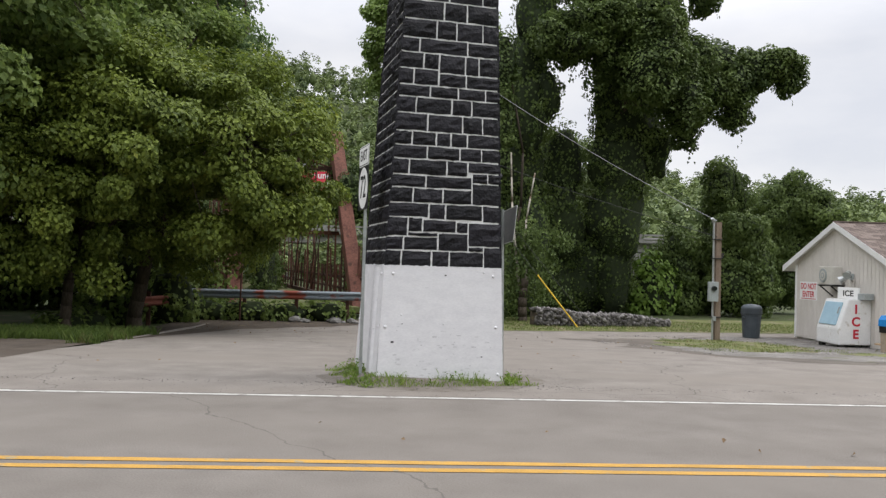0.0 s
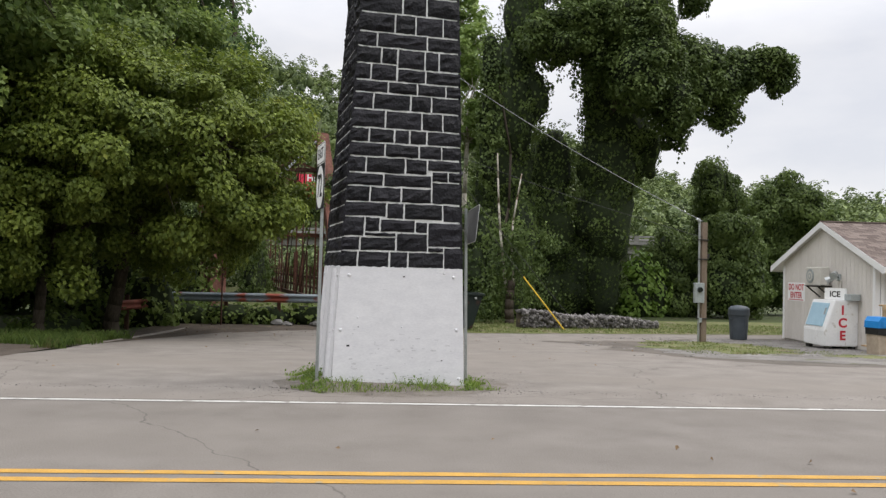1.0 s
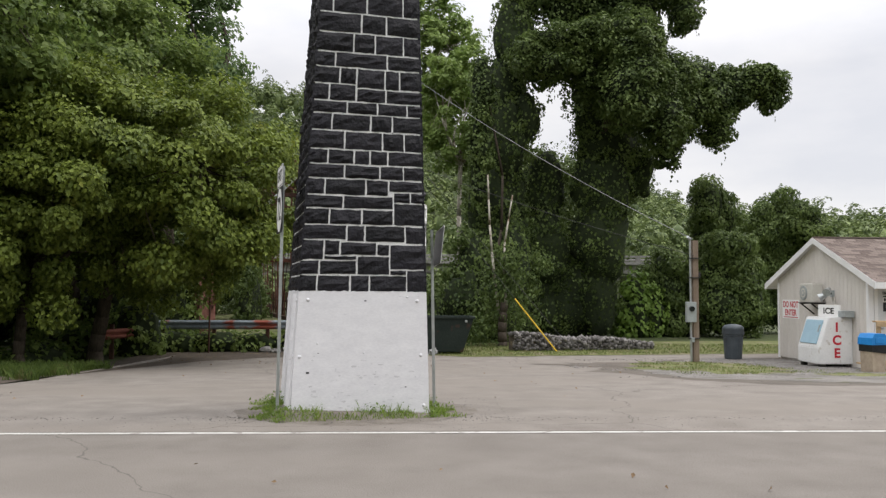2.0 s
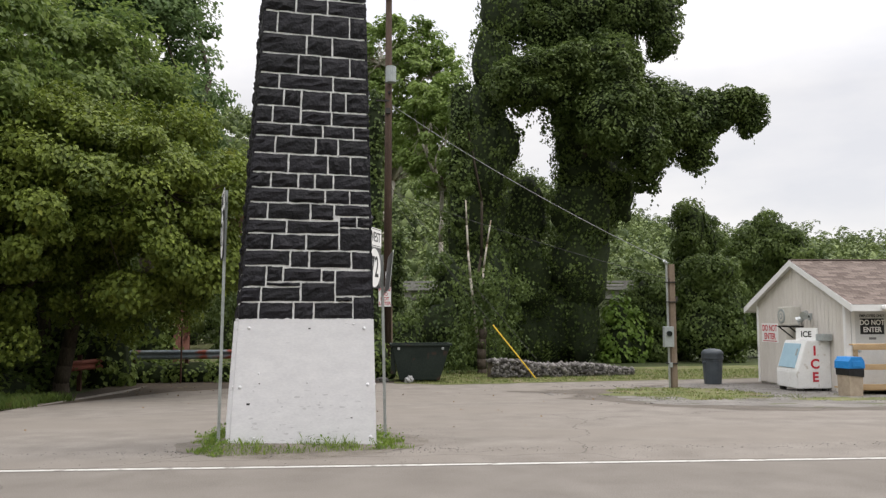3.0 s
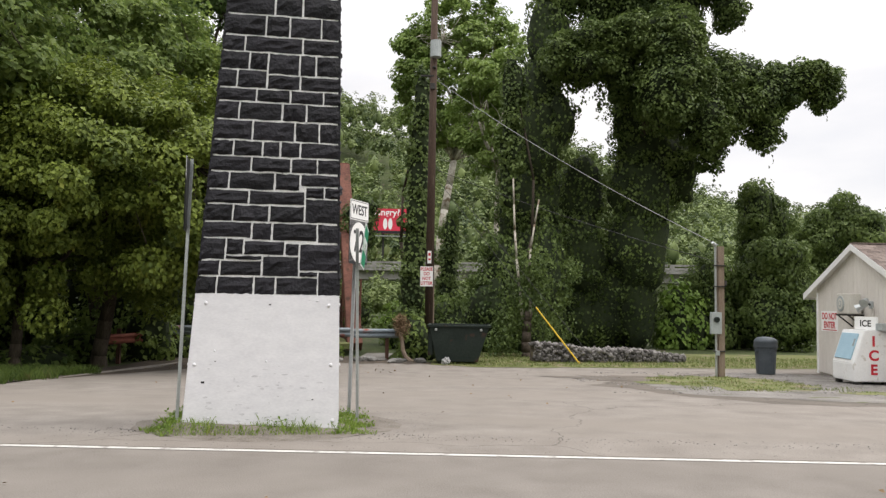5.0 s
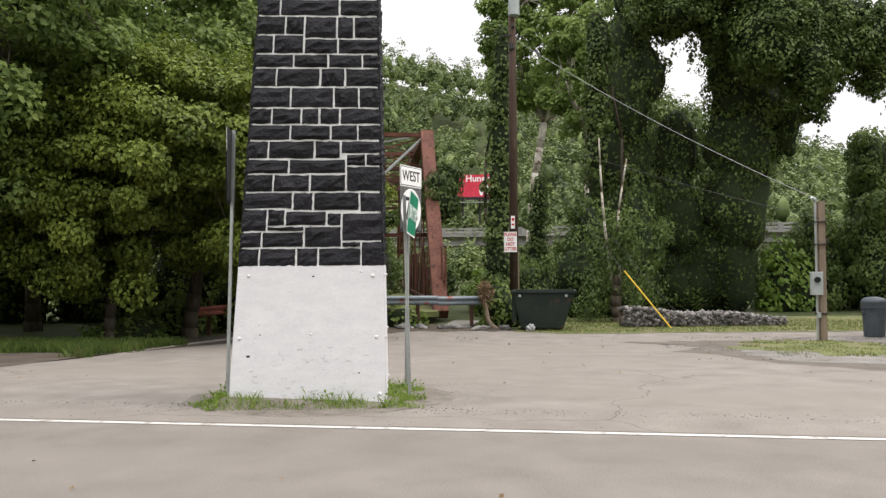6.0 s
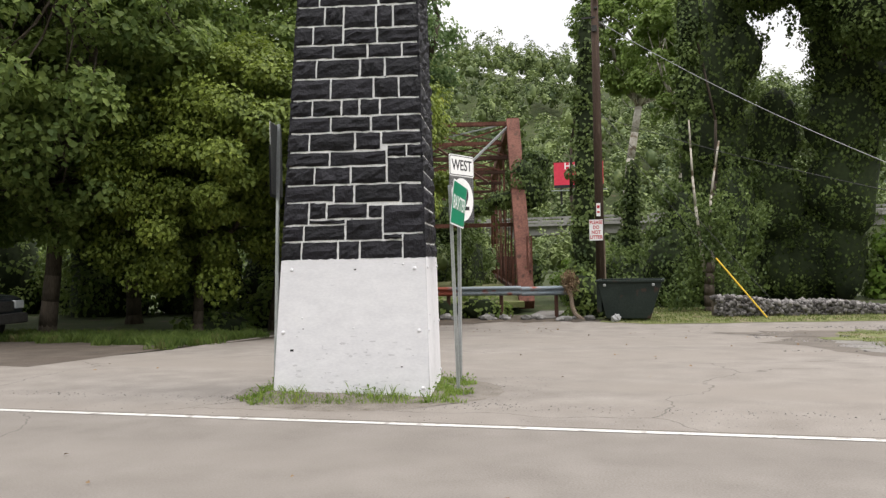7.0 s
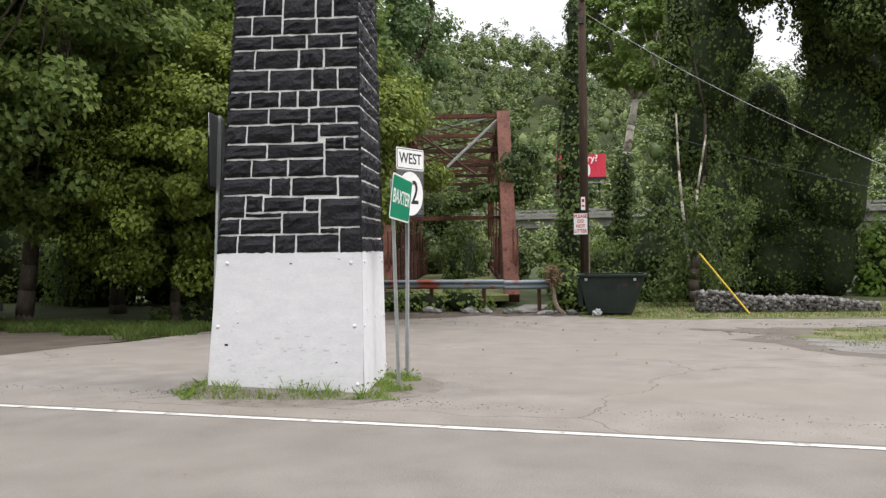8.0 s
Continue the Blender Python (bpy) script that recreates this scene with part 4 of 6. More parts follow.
snag = thing("vine_snag", "short brown trunk with a ragged leafy head", "tree", 5.42, 32.6, land(5, 32.6))
srng = np.random.default_rng(15)
bm = bmesh.new()
limb(bm, (0, 0, -0.2), (0.05, 0, 1.7), 0.20, 0.15, srng, 0.02)
part("trunk", bm, M_BARK, snag, smooth=True)
for q in ((-0.55, 0.6, 6.8), (0.45, 0.6, 6.0)):
    bm = bmesh.new()
    limb(bm, (q[0] * 0.3, 0.1, 1.4), q, 0.06, 0.03, srng, 0.03)
    part("stem", bm, M_PALE_BARK, snag, "thin pale bare stem", True)
P = []
for k in range(22):
    c = np.array((srng.normal(0, 0.8), srng.uniform(-0.2, 0.9), srng.uniform(0.3, 3.4)))
    c[2] = max(c[2], 1.4) if abs(c[0]) < 0.5 else c[2]
    P.append(c + srng.normal(0, 1, (170, 3)) * srng.uniform(0.2, 0.45))
P = np.concatenate(P)
P = P[P[:, 2] > 0.05]
leaves("crown", P, srng.normal(0, 0.6, P.shape) + np.array((0, -0.2, 0.3)), 0.14, 0.10, L_KUDZU, snag, srng, 0.6)


# ---- wooded hills ----
def far_woods(name, label, count, seed, r0, r1, size, cards, card, az0=-62, az1=48):
    rng = np.random.default_rng(seed)
    P, O = [], []
    unit = bmesh.new()
    bmesh.ops.create_icosphere(unit, subdivisions=1, radius=1.0)
    unit.verts.index_update()
    unit_v = np.array([v.co[:] for v in unit.verts])
    unit_f = np.array([[v.index for v in f.verts] for f in unit.faces])
    unit.free()
    lump_v = []
    for _ in range(count):
        az = radians(rng.uniform(az0, az1))
        r = math.sqrt(rng.uniform(r0 * r0, r1 * r1))
        x, y = r * math.sin(az), r * math.cos(az)
        z = land(x, y)
        s = size * rng.uniform(0.7, 1.35)
        tall = s * rng.uniform(1.3, 2.3)
        mid = np.array((x, y, z + tall * 1.1))
        wave = 1 + rng.normal(0, 0.08, (len(unit_v), 1))
        lump_v.append(mid + unit_v * wave * np.array((s, s, tall * 0.9)) * 0.34)
        # lobes of foliage round a crown that narrows upwards
        pointed = rng.uniform(0.35, 0.9)
        for _ in range(9):
            a, up = rng.uniform(0, 2 * math.pi), rng.uniform(-0.35, 1.0)
            wide = (1 - pointed * max(up, 0.0)) * rng.uniform(0.45, 0.75)
            d = np.array((math.cos(a) * wide, math.sin(a) * wide, up))
            c = mid + d * np.array((s, s, 0.8 * tall))
            r = s * rng.uniform(0.24, 0.44)
            k = int(cards / 9 * rng.uniform(0.7, 1.3))
            u = sphere_points(k, rng)
            u[:, 2] = np.where(u[:, 2] < -0.4, -u[:, 2], u[:, 2])
            P.append(c + u * (0.75 + 0.4 * rng.random(k))[:, None] * np.array((r, r, r * 0.9)))
            O.append(u * 0.7 + d * 0.4 + np.array((0, 0, 0.45)))
    P, O = np.concatenate(P), np.concatenate(O)
    me = leaf_mesh(name, P, O, card, card * 0.8, rng, 0.25, toss=0.2)
    me.materials.append(L_FAR)
    tagged(new(name, me), label, "woods", kind="stuff")
    k = len(lump_v)
    V = np.concatenate(lump_v)
    T = (unit_f[None] + (np.arange(k) * len(unit_v))[:, None, None]).reshape(-1, 3)
    me = quick_mesh("canopy", V, T)
    me.polygons.foreach_set("use_smooth", np.ones(len(me.polygons), dtype=bool))
    me.materials.append(L_FAR)
    return tagged(new("canopy", me), "shaded inner boughs of the far woods", "woods", kind="stuff")


far_woods("hillside_woods", "dense mixed green woods on the steep hillside", 3000, 41, 152, 345, 2.9, 112, 0.80, -50, 38)
far_woods("riverside_woods", "lighter trees along the far river bank", 280, 42, 112, 150, 1.9, 160, 0.65, -45, 4)
far_woods("bank_thicket", "low green thicket on the near river bank", 230, 43, 48, 92, 0.9, 150, 0.24, -24, 9)




def tri_sheet(name, label, P, hgt, wid, mat, seed, category="grass"):
    """Blades of grass at the places P."""
    rng = np.random.default_rng(seed)
    k = len(P)
    a = rng.uniform(0, 2 * math.pi, k)
    h = hgt * rng.uniform(0.4, 1.3, k)
    d = np.stack((np.cos(a), np.sin(a), np.zeros(k)), 1)
    lean = rng.normal(0, 0.35, (k, 3)) * h[:, None]
    lean[:, 2] = 0
    V = np.empty((k, 4, 3))
    V[:, 0] = P - d * wid / 2
    V[:, 1] = P + d * wid / 2
    V[:, 2] = P + lean * 0.4 + np.array((0, 0, 0.6)) * h[:, None] + d * wid * 0.35
    V[:, 3] = P + lean + np.array((0, 0, 1.0)) * h[:, None]
    i = np.arange(k)[:, None] * 4
    me = quick_mesh(name, V.reshape(-1, 3), np.concatenate((i + np.array([[0, 1, 2]]), i + np.array([[0, 2, 3]]))))
    me.materials.append(mat)
    return tagged(new(name, me), label, category, kind="stuff")


def scatter(k, rng, x0, x1, y0, y1, keep=None):
    x, y = rng.uniform(x0, x1, k), rng.uniform(y0, y1, k)
    P = np.array([(a, b, land(a, b)) for a, b in zip(x, y) if keep is None or keep(a, b)])
    return P


# ---- ground patches ----
# near edge of the dirt strip, which also paints the shade below the trees
DIRT_SHADE_EDGE = ((-7.0, 15.4), (-6.2, 18.5), (-5.5, 22.0), (-4.4, 25.2), (-3.0, 26.8), (-1.0, 28.2), (2.6, 28.2))


def dirt_shade_from(x):
    for (a, p), (b, q) in zip(DIRT_SHADE_EDGE, DIRT_SHADE_EDGE[1:]):
        if x <= b:
            return p + (q - p) * (x - a) / (b - a)
    return 28.2


structure("dirt_edge", strip([(x, dirt_shade_from(x) + wob(x, 7.0, 0.9, 0.8), max(lot_edge(x) + 0.7, 30.0 if x < -5.6 else 0.0)) for x in span(-7.0, 2.6, 70)], 12, 0.007), M_DIRT_SHADE, "brown dirt and leaf litter along the lot, tree shade in its colour", "ground")
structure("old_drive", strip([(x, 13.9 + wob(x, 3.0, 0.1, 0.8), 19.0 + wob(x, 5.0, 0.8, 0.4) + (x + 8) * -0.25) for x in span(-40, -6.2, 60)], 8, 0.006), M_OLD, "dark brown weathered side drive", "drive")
structure("mud_rim", patch(12.3, 21.4, 6.1, 5.6, 0.004, 3.0, 0.16), M_MUD, "dark damp rim where the asphalt meets the gravel", "asphalt patch")
structure("gravel_apron", patch(12.5, 21.7, 5.5, 5.2, 0.008, 3.4, 0.22), M_GRAVEL, "grey gravel apron before the store", "gravel")
structure("mud_patch", patch(7.2, 23.9, 1.5, 1.2, 0.010, 6.0, 0.6), M_MUD, "dark damp potholed patch in the asphalt", "asphalt patch")
structure("grass_island", patch(9.7, 22.7, 1.9, 2.9, 0.013, 12.0, 0.45), M_VERGE, "thin patchy grass round the meter pole", "grass")
structure("grass_patch", patch(12.4, 19.6, 1.2, 0.6, 0.012, 17.0, 0.6), M_VERGE, "ragged dry grass in the gravel", "grass")
structure("grass_strip", strip([(x, lot_edge(x) - 0.25 + wob(x, 2.0, 0.25, 1.0), lot_edge(x) + 7.0) for x in span(2.0, 40, 80)], 8, 0.012), M_VERGE, "short dry grass strip before the stone wall", "grass")

rng = np.random.default_rng(77)
ca, sa = math.cos(radians(11.65)), math.sin(radians(11.65))


def pier_uv(x, y):
    return (x - 0.751) * ca + (y - 11.103) * sa, -(x - 0.751) * sa + (y - 11.103) * ca


def foot(x, y):
    """The soil heaped round the foot of the pier, deeper towards the wood."""
    u, v = pier_uv(x, y)
    away = math.hypot(max(abs(u) - 0.88, 0.0), max(-v, v - 1.63, 0.0))
    return (0.075 - 0.045 * max(-1.0, min(1.0, u))) * (1 - smooth(0.0, 0.32, away))


bm = patch(0.68, 11.92, 1.62, 1.52, 0.003, 14.0, 0.06, rings=26)
for v in bm.verts:
    v.co.z += foot(v.co.x, v.co.y)
structure("tower_verge", bm, M_GRIT, "gravelly heap of soil at the foot of the pier", "ground")


def near_pier(x, y):
    u, v = pier_uv(x, y)
    inside = abs(u) < 0.87 and 0.0 < v < 1.63
    near = abs(u) < 1.22 + 0.15 * math.sin(y * 7) and -0.30 < v < 1.95
    thick = noise.noise(Vector((x * 2.3, y * 2.3, 1.0)))
    return near and not inside and thick > -0.22


def heaped(P):
    P[:, 2] += [foot(x, y) for x, y in P[:, :2]]
    return P


tri_sheet("grass", "green weeds and grass round the foot of the pier", heaped(scatter(22000, rng, -0.9, 2.4, 10.6, 13.6, near_pier)), 0.05, 0.008, L_GRASS, 61)
tri_sheet("weeds", "tall thin weeds against the white base", heaped(scatter(1500, rng, -0.5, 2.0, 10.6, 11.5, lambda x, y: near_pier(x, y) and noise.noise(Vector((x * 5.1, y, 4.0))) > 0.08)), 0.12, 0.006, L_GRASS, 62, "weeds")
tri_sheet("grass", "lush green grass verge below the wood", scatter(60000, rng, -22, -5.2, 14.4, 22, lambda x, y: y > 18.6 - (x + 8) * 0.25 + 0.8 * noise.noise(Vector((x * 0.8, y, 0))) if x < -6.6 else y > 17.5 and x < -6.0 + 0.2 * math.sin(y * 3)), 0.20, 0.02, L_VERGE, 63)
tri_sheet("grass", "short dry grass before the stone wall", scatter(26000, rng, 2.4, 22, 27.2, 34, lambda x, y: y > lot_edge(x) - 0.1), 0.08, 0.018, L_DRY, 64)
tri_sheet("grass", "thin patchy grass round the meter pole", scatter(6000, rng, 7.6, 12.0, 19.5, 26.0, lambda x, y: ((x - 9.7) / 1.9) ** 2 + ((y - 22.7) / 3.0) ** 2 < 1 + 0.5 * noise.noise(Vector((x, y, 2))) and noise.noise(Vector((x * 1.1, y * 1.1, 5))) > -0.1), 0.06, 0.016, L_DRY, 65)
tri_sheet("grass", "tufts along the gravel", scatter(2600, rng, 8, 14, 19.6, 22.4, lambda x, y: noise.noise(Vector((x * 0.9, y * 1.2, 8))) > 0.18), 0.05, 0.016, L_DRY, 66)

# broad-leaved weeds in the grass round the pier
P = heaped(scatter(9000, rng, -0.9, 2.4, 10.6, 13.6, lambda x, y: near_pier(x, y) and noise.noise(Vector((x * 4.1, y * 4.1, 2.0))) > 0.05))
P[:, 2] += rng.random(len(P)) ** 1.6 * 0.13
me = leaf_mesh("weed_leaves", P, np.tile((0, -0.3, 1.0), (len(P), 1)), 0.04, 0.022, rng, 0.1, toss=0.6)
me.materials.append(L_BRIGHT)
tagged(new("weed_leaves", me), "small broad-leaved weeds in the grass", "weeds", kind="stuff")


def pebbles(name, label, P, lo, hi, seed):
    """Loose stones that lie on the ground."""
    g = np.random.default_rng(seed)
    t = bmesh.new()
    bmesh.ops.create_icosphere(t, subdivisions=1, radius=1.0)
    bv = np.array([v.co[:] for v in t.verts])
    t.verts.index_update()
    bf = np.array([[v.index for v in f.verts] for f in t.faces])
    t.free()
    k = len(P)
    s = g.uniform(lo, hi, (k, 1, 1)) * g.uniform(0.6, 1.2, (k, 1, 3)) * np.array((1, 1, 0.6))
    V = P[:, None, :] + bv[None] * s * g.uniform(0.8, 1.2, (k, len(bv), 1))
    T = (bf[None] + (np.arange(k) * len(bv))[:, None, None]).reshape(-1, 3)
    me = quick_mesh(name, V.reshape(-1, 3), T)
    me.materials.append(M_ROCKS)
    return tagged(new(name, me), label, "gravel", kind="stuff")


pebbles("gravel_stones", "loose grey gravel before the store", scatter(5200, rng, 6.0, 15.5, 18.6, 27.0, lambda x, y: noise.noise(Vector((x * 0.7, y * 0.9, 11.0))) > -0.12 - 0.06 * (x - 10)), 0.012, 0.036, 71)
pebbles("grit", "scattered grit along the road edge", scatter(1500, rng, -6, 9, 10.1, 11.2), 0.004, 0.011, 72)
pebbles("grit", "loose grit round the foot of the pier", scatter(1600, rng, -1.1, 2.7, 10.55, 13.8, lambda x, y: not near_pier(x, y)), 0.004, 0.013, 73)

# fallen leaves on the asphalt
P = scatter(45, rng, -7, 8, 12.5, 29, lambda x, y: y < lot_edge(x))
P = np.concatenate((P, scatter(140, rng, -6, 1.5, 24, 30.5, lambda x, y: y < lot_edge(x)), scatter(9, rng, -4, 7, 4.5, 10)))
me = leaf_mesh("fallen_leaves", P + np.array((0, 0, 0.02)), np.tile((0, 0, 1.0), (len(P), 1)), 0.055, 0.038, rng, 0.0)
me.materials.append(M_TWIG)
tagged(new("fallen_leaves", me), "scattered brown fallen leaves on the asphalt", "leaves", kind="stuff")


# ---- road signs ----
def plate(w, h, corner, back=0.004):
    """A thin sign blank with rounded corners, upright in x and z, facing -y."""
    pts = []
    for cx, cz, a0 in ((w / 2 - corner, h / 2 - corner, 0), (-w / 2 + corner, h / 2 - corner, 90), (-w / 2 + corner, -h / 2 + corner, 180), (w / 2 - corner, -h / 2 + corner, 270)):
        for k in range(5):
            a = radians(a0 + 22.5 * k)
            pts.append((cx + corner * math.cos(a), cz + corner * math.sin(a)))
    return prism(pts, -back, 0.0)


def disc(w, h, y0, y1, n=36):
    return prism([(w / 2 * math.cos(2 * math.pi * i / n), h / 2 * math.sin(2 * math.pi * i / n)) for i in range(n)], y0, y1)


def placed(ob, m):
    ob.matrix_local = m
    return ob


def u_post(parent, height, lean=(0, 0), y=0.03):
    """A galvanised U-channel post."""
    bm = bmesh.new()
    prof = ((-0.03, 0.02), (-0.016, 0.02), (-0.011, -0.012), (0.011, -0.012), (0.016, 0.02), (0.03, 0.02), (0.03, 0.025), (0.019, 0.025), (0.014, -0.007), (-0.014, -0.007), (-0.019, 0.025), (-0.03, 0.025))
    lo = [bm.verts.new((a, b + y, -0.3)) for a, b in prof]
    hi = [bm.verts.new((a + lean[0], b + y + lean[1], height)) for a, b in prof]
    n = len(prof)
    for i in range(n):
        j = (i + 1) % n
        bm.faces.new((lo[i], lo[j], hi[j], hi[i]))
    bm.faces.new(hi)
    return part("post", bm, M_STEEL, parent, "galvanised channel post")


FACE = pose(0, 0, 0, 90)


def route_marker(x, y, rz, words, digits, label, lean=(0, 0), up=0.0):
    s = thing("route_sign", label, "road sign", x, y, land(x, y), rz)
    u_post(s, 3.02 + up, lean)
    m = pose(lean[0] * 0.9, lean[1] * 0.9, 2.42 + up)
    sq = placed(part("route_panel", plate(0.61, 0.61, 0.03), M_SIGN_BLACK, s, "black square route panel"), m)
    part("route_disc", disc(0.56, 0.58, -0.007, -0.0045), M_SIGN_WHITE, sq, "white route disc")
    lettering(digits, 0.44, M_SIGN_BLACK, sq, pose(0, -0.0085, 0) @ FACE, 0.82, 0.004)
    m = pose(lean[0], lean[1], 2.875 + up)
    d = placed(part("direction_panel", plate(0.61, 0.285, 0.03), M_SIGN_WHITE, s, "white direction panel"), m)
    rim = plate(0.585, 0.26, 0.025, 0.0015)
    part("border", rim, M_SIGN_BLACK, placed(d, m)).matrix_local = pose(0, -0.0042, 0)
    part("field", plate(0.565, 0.24, 0.02, 0.0015), M_SIGN_WHITE, d).matrix_local = pose(0, -0.006, 0)
    lettering(words, 0.20, M_SIGN_BLACK, d, pose(0, -0.0085, 0) @ FACE, 0.95, 0.002)
    placed(part("sign_back", cubes(((0, 0.003, -0.45 + 0.02), (0.59, 0.003, 0.59)), ((0, 0.003, 0.0), (0.59, 0.003, 0.27))), M_SIGN_BACK, s, "dull bare aluminium back"), m)
    return s


route_marker(1.51, 13.19, 72.0, "WEST", "72", "west route sign with black number in a white disc", (0.0, -0.055))
route_marker(-0.37, 11.36, -76.0, "EAST", "72", "east route sign on a leaning channel post", (-0.25, 0.06), 0.24)
bx = thing("town_sign", "green town name sign on a galvanised channel post", "road sign", 1.774, 12.135, land(1.7, 12.3), 94.5)
u_post(bx, 2.5, (0.0, 0.06))
gp = placed(part("sign_panel", plate(0.92, 0.53, 0.04), M_SIGN_WHITE, bx, "green panel with white border"), pose(0.05, 0.0, 2.26, 6, 2.5, 0))
part("sign_field", plate(0.88, 0.49, 0.035, 0.0015), M_SIGN_GREEN, gp).matrix_local = pose(0, -0.0045, 0)
part("sign_back", plate(0.90, 0.51, 0.035, 0.0015), M_SIGN_BACK, gp).matrix_local = pose(0, 0.003, 0)
lettering("BAXTER", 0.235, M_SIGN_WHITE, gp, pose(0, -0.008, 0) @ FACE, 0.93, 0.002)

# ---- the rusty truss bridge ----
BR = thing("truss_bridge", "abandoned rusty red steel truss bridge hung with vines", "bridge", -1.1, 33.0, -0.1, 14.0)
PAN, HGT, WID, NP = 6.5, 7.7, 4.8, 6


def laced(name, p, q, w, mat=None):
    """A built-up member: two channels with zigzag lacing between them."""
    p, q = Vector(p), Vector(q)
    d = (q - p).normalized()
    ax = Vector((1, 0, 0)) if abs(d.x) < 0.8 else Vector((0, 1, 0))
    ax = (ax - d * ax.dot(d)).normalized()
    bm = bmesh.new()
    for k in (-1, 1):
        beam(bm, p + ax * w / 2 * k, q + ax * w / 2 * k, 0.06, 0.16)
    n = max(3, int((q - p).length / (w * 1.1)))
    for i in range(n):
        k = 1 if i % 2 else -1
        beam(bm, p.lerp(q, i / n) + ax * w / 2 * k, p.lerp(q, (i + 1) / n) - ax * w / 2 * k, 0.05, 0.02)
    return part(name, bm, mat or M_RUST, BR)


for side in (0.0, -WID):
    bm = bmesh.new()
    beam(bm, (side, 0, -0.2), (side, PAN, HGT), 0.58, 0.5)
    bmesh.ops.bevel(bm, geom=bm.edges[:], offset=0.02, segments=1, affect="EDGES")
    part("end_post", bm, M_RUST, BR, "broad riveted rusty red end post")
    bm = beam(bmesh.new(), (side, PAN, HGT), (side, PAN * (NP - 1), HGT), 0.5, 0.42)
    part("top_chord", bm, M_RUST, BR)
    part("bottom_chord", beam(bmesh.new(), (side, 0, 0.0), (side, PAN * NP, 0.0), 0.2, 0.35), M_RUST_DARK, BR)
    part("end_post", beam(bmesh.new(), (side, PAN * NP, -0.2), (side, PAN * (NP - 1), HGT), 0.5, 0.5), M_RUST, BR)
    for i in range(1, NP):
        laced("upright", (side, PAN * i, 0), (side, PAN * i, HGT), 0.34)
        if i < NP - 1:
            a, b = (HGT, 0.1) if i < NP / 2 else (0.1, HGT)
            for k in (-0.09, 0.09):
                part("diagonal", beam(bmesh.new(), (side + k, PAN * i, a), (side + k, PAN * (i + 1), b), 0.03, 0.12), M_RUST_DARK, BR)
    for z in (0.55, 1.05):
        part("handrail", beam(bmesh.new(), (side + 0.2, 0.4, z), (side + 0.2, PAN * NP, z), 0.06, 0.10), M_RUST_DARK, BR)
    for i in range(26):
        laced("railing_post", (side + 0.2, 0.8 + i * 1.25, 0.0), (side + 0.2, 0.8 + i * 1.25, 1.6 if i % 3 else 2.4), 0.16, M_RUST_DARK if i % 2 else M_RUST)
for i in range(1, NP):
    y = PAN * i
    laced("top_strut", (0, y, HGT - 0.05), (-WID, y, HGT - 0.05), 0.3)
    laced("sway_strut", (0, y, HGT - 1.6), (-WID, y, HGT - 1.6), 0.3, M_RUST_DARK)
    for a, b in (((0, HGT - 0.1), (-WID, HGT - 1.6)), ((-WID, HGT - 0.1), (0, HGT - 1.6))):
        part("sway_brace", beam(bmesh.new(), (a[0], y, a[1]), (b[0], y, b[1]), 0.07, 0.07), M_RUST, BR)
    if i < NP - 1:
        part("top_lateral", beam(bmesh.new(), (0, y, HGT), (-WID, y + PAN, HGT), 0.09, 0.06), M_STEEL if i == 1 else M_RUST_DARK, BR)
        part("top_lateral", beam(bmesh.new(), (-WID, y, HGT), (0, y + PAN, HGT), 0.09, 0.06), M_RUST_DARK, BR)
laced("low_strut", (0, PAN * 0.75, 3.0), (-WID, PAN * 0.75, 3.0), 0.35)
part("knee_brace", beam(bmesh.new(), (-0.1, PAN * 0.98, HGT - 0.1), (-2.6, PAN * 0.7, HGT - 2.6), 0.12, 0.08), M_STEEL, BR, "pale grey brace")
part("knee_brace", beam(bmesh.new(), (-WID, PAN * 0.98, HGT - 0.1), (-1.2, PAN * 0.7, HGT - 2.9), 0.12, 0.08), M_RUST_DARK, BR)
part("deck", cubes(((-WID / 2, PAN * NP / 2 + 0.5, -0.12), (WID - 0.3, PAN * NP + 3, 0.2))), M_VERGE, BR, "overgrown mossy deck")
vines = [((-0.55, 4.3, 5.5), (0.8, 0.8, 0.8)), ((-0.5, 4.0, 4.7), (0.75, 0.7, 0.8)), ((-1.6, 4.2, 4.5), (0.9, 0.6, 0.4)), ((-0.2, 4.4, 6.0), (0.6, 0.5, 0.5)), ((-3.0, 4.0, 4.1), (0.8, 0.5, 0.3)), ((-1.5, 6.5, 6.5), (0.4, 0.4, 1.2)), ((0.0, 1.4, 1.4), (0.5, 0.5, 0.5))]
vine_mass("bridge_vine", "clump of vine climbing the bridge end post", "vine", -1.1, 33.0, vines, 130, 0.14, L_KUDZU, 51, hang=0.3, up=0.3)

far_vines = [((-2.6, 24, 1.6), (1.6, 1.0, 2.2)), ((-3.6, 25, 3.6), (1.6, 1.0, 1.8)), ((-1.4, 25, 4.2), (1.5, 1.0, 1.6)), ((0.4, 17, 1.6), (0.7, 3.0, 2.2)), ((-5.4, 14, 1.8), (0.8, 3.4, 2.6)), ((-6.0, 20, 3.4), (1.2, 3.0, 2.6)), ((-2.4, 27, 3.0), (2.8, 1.2, 3.4)), ((-5.2, 27, 4.0), (2.2, 1.2, 4.0))]
vine_mass("bridge_thicket", "dark thicket of vine closing the far end of the bridge", "vine", -6.5, 33.0, [((x + 3.0 - 0.242 * y, y * 0.97, z), r) for (x, y, z), r in far_vines], 60, 0.17, L_KUDZU, 57, up=0.1)
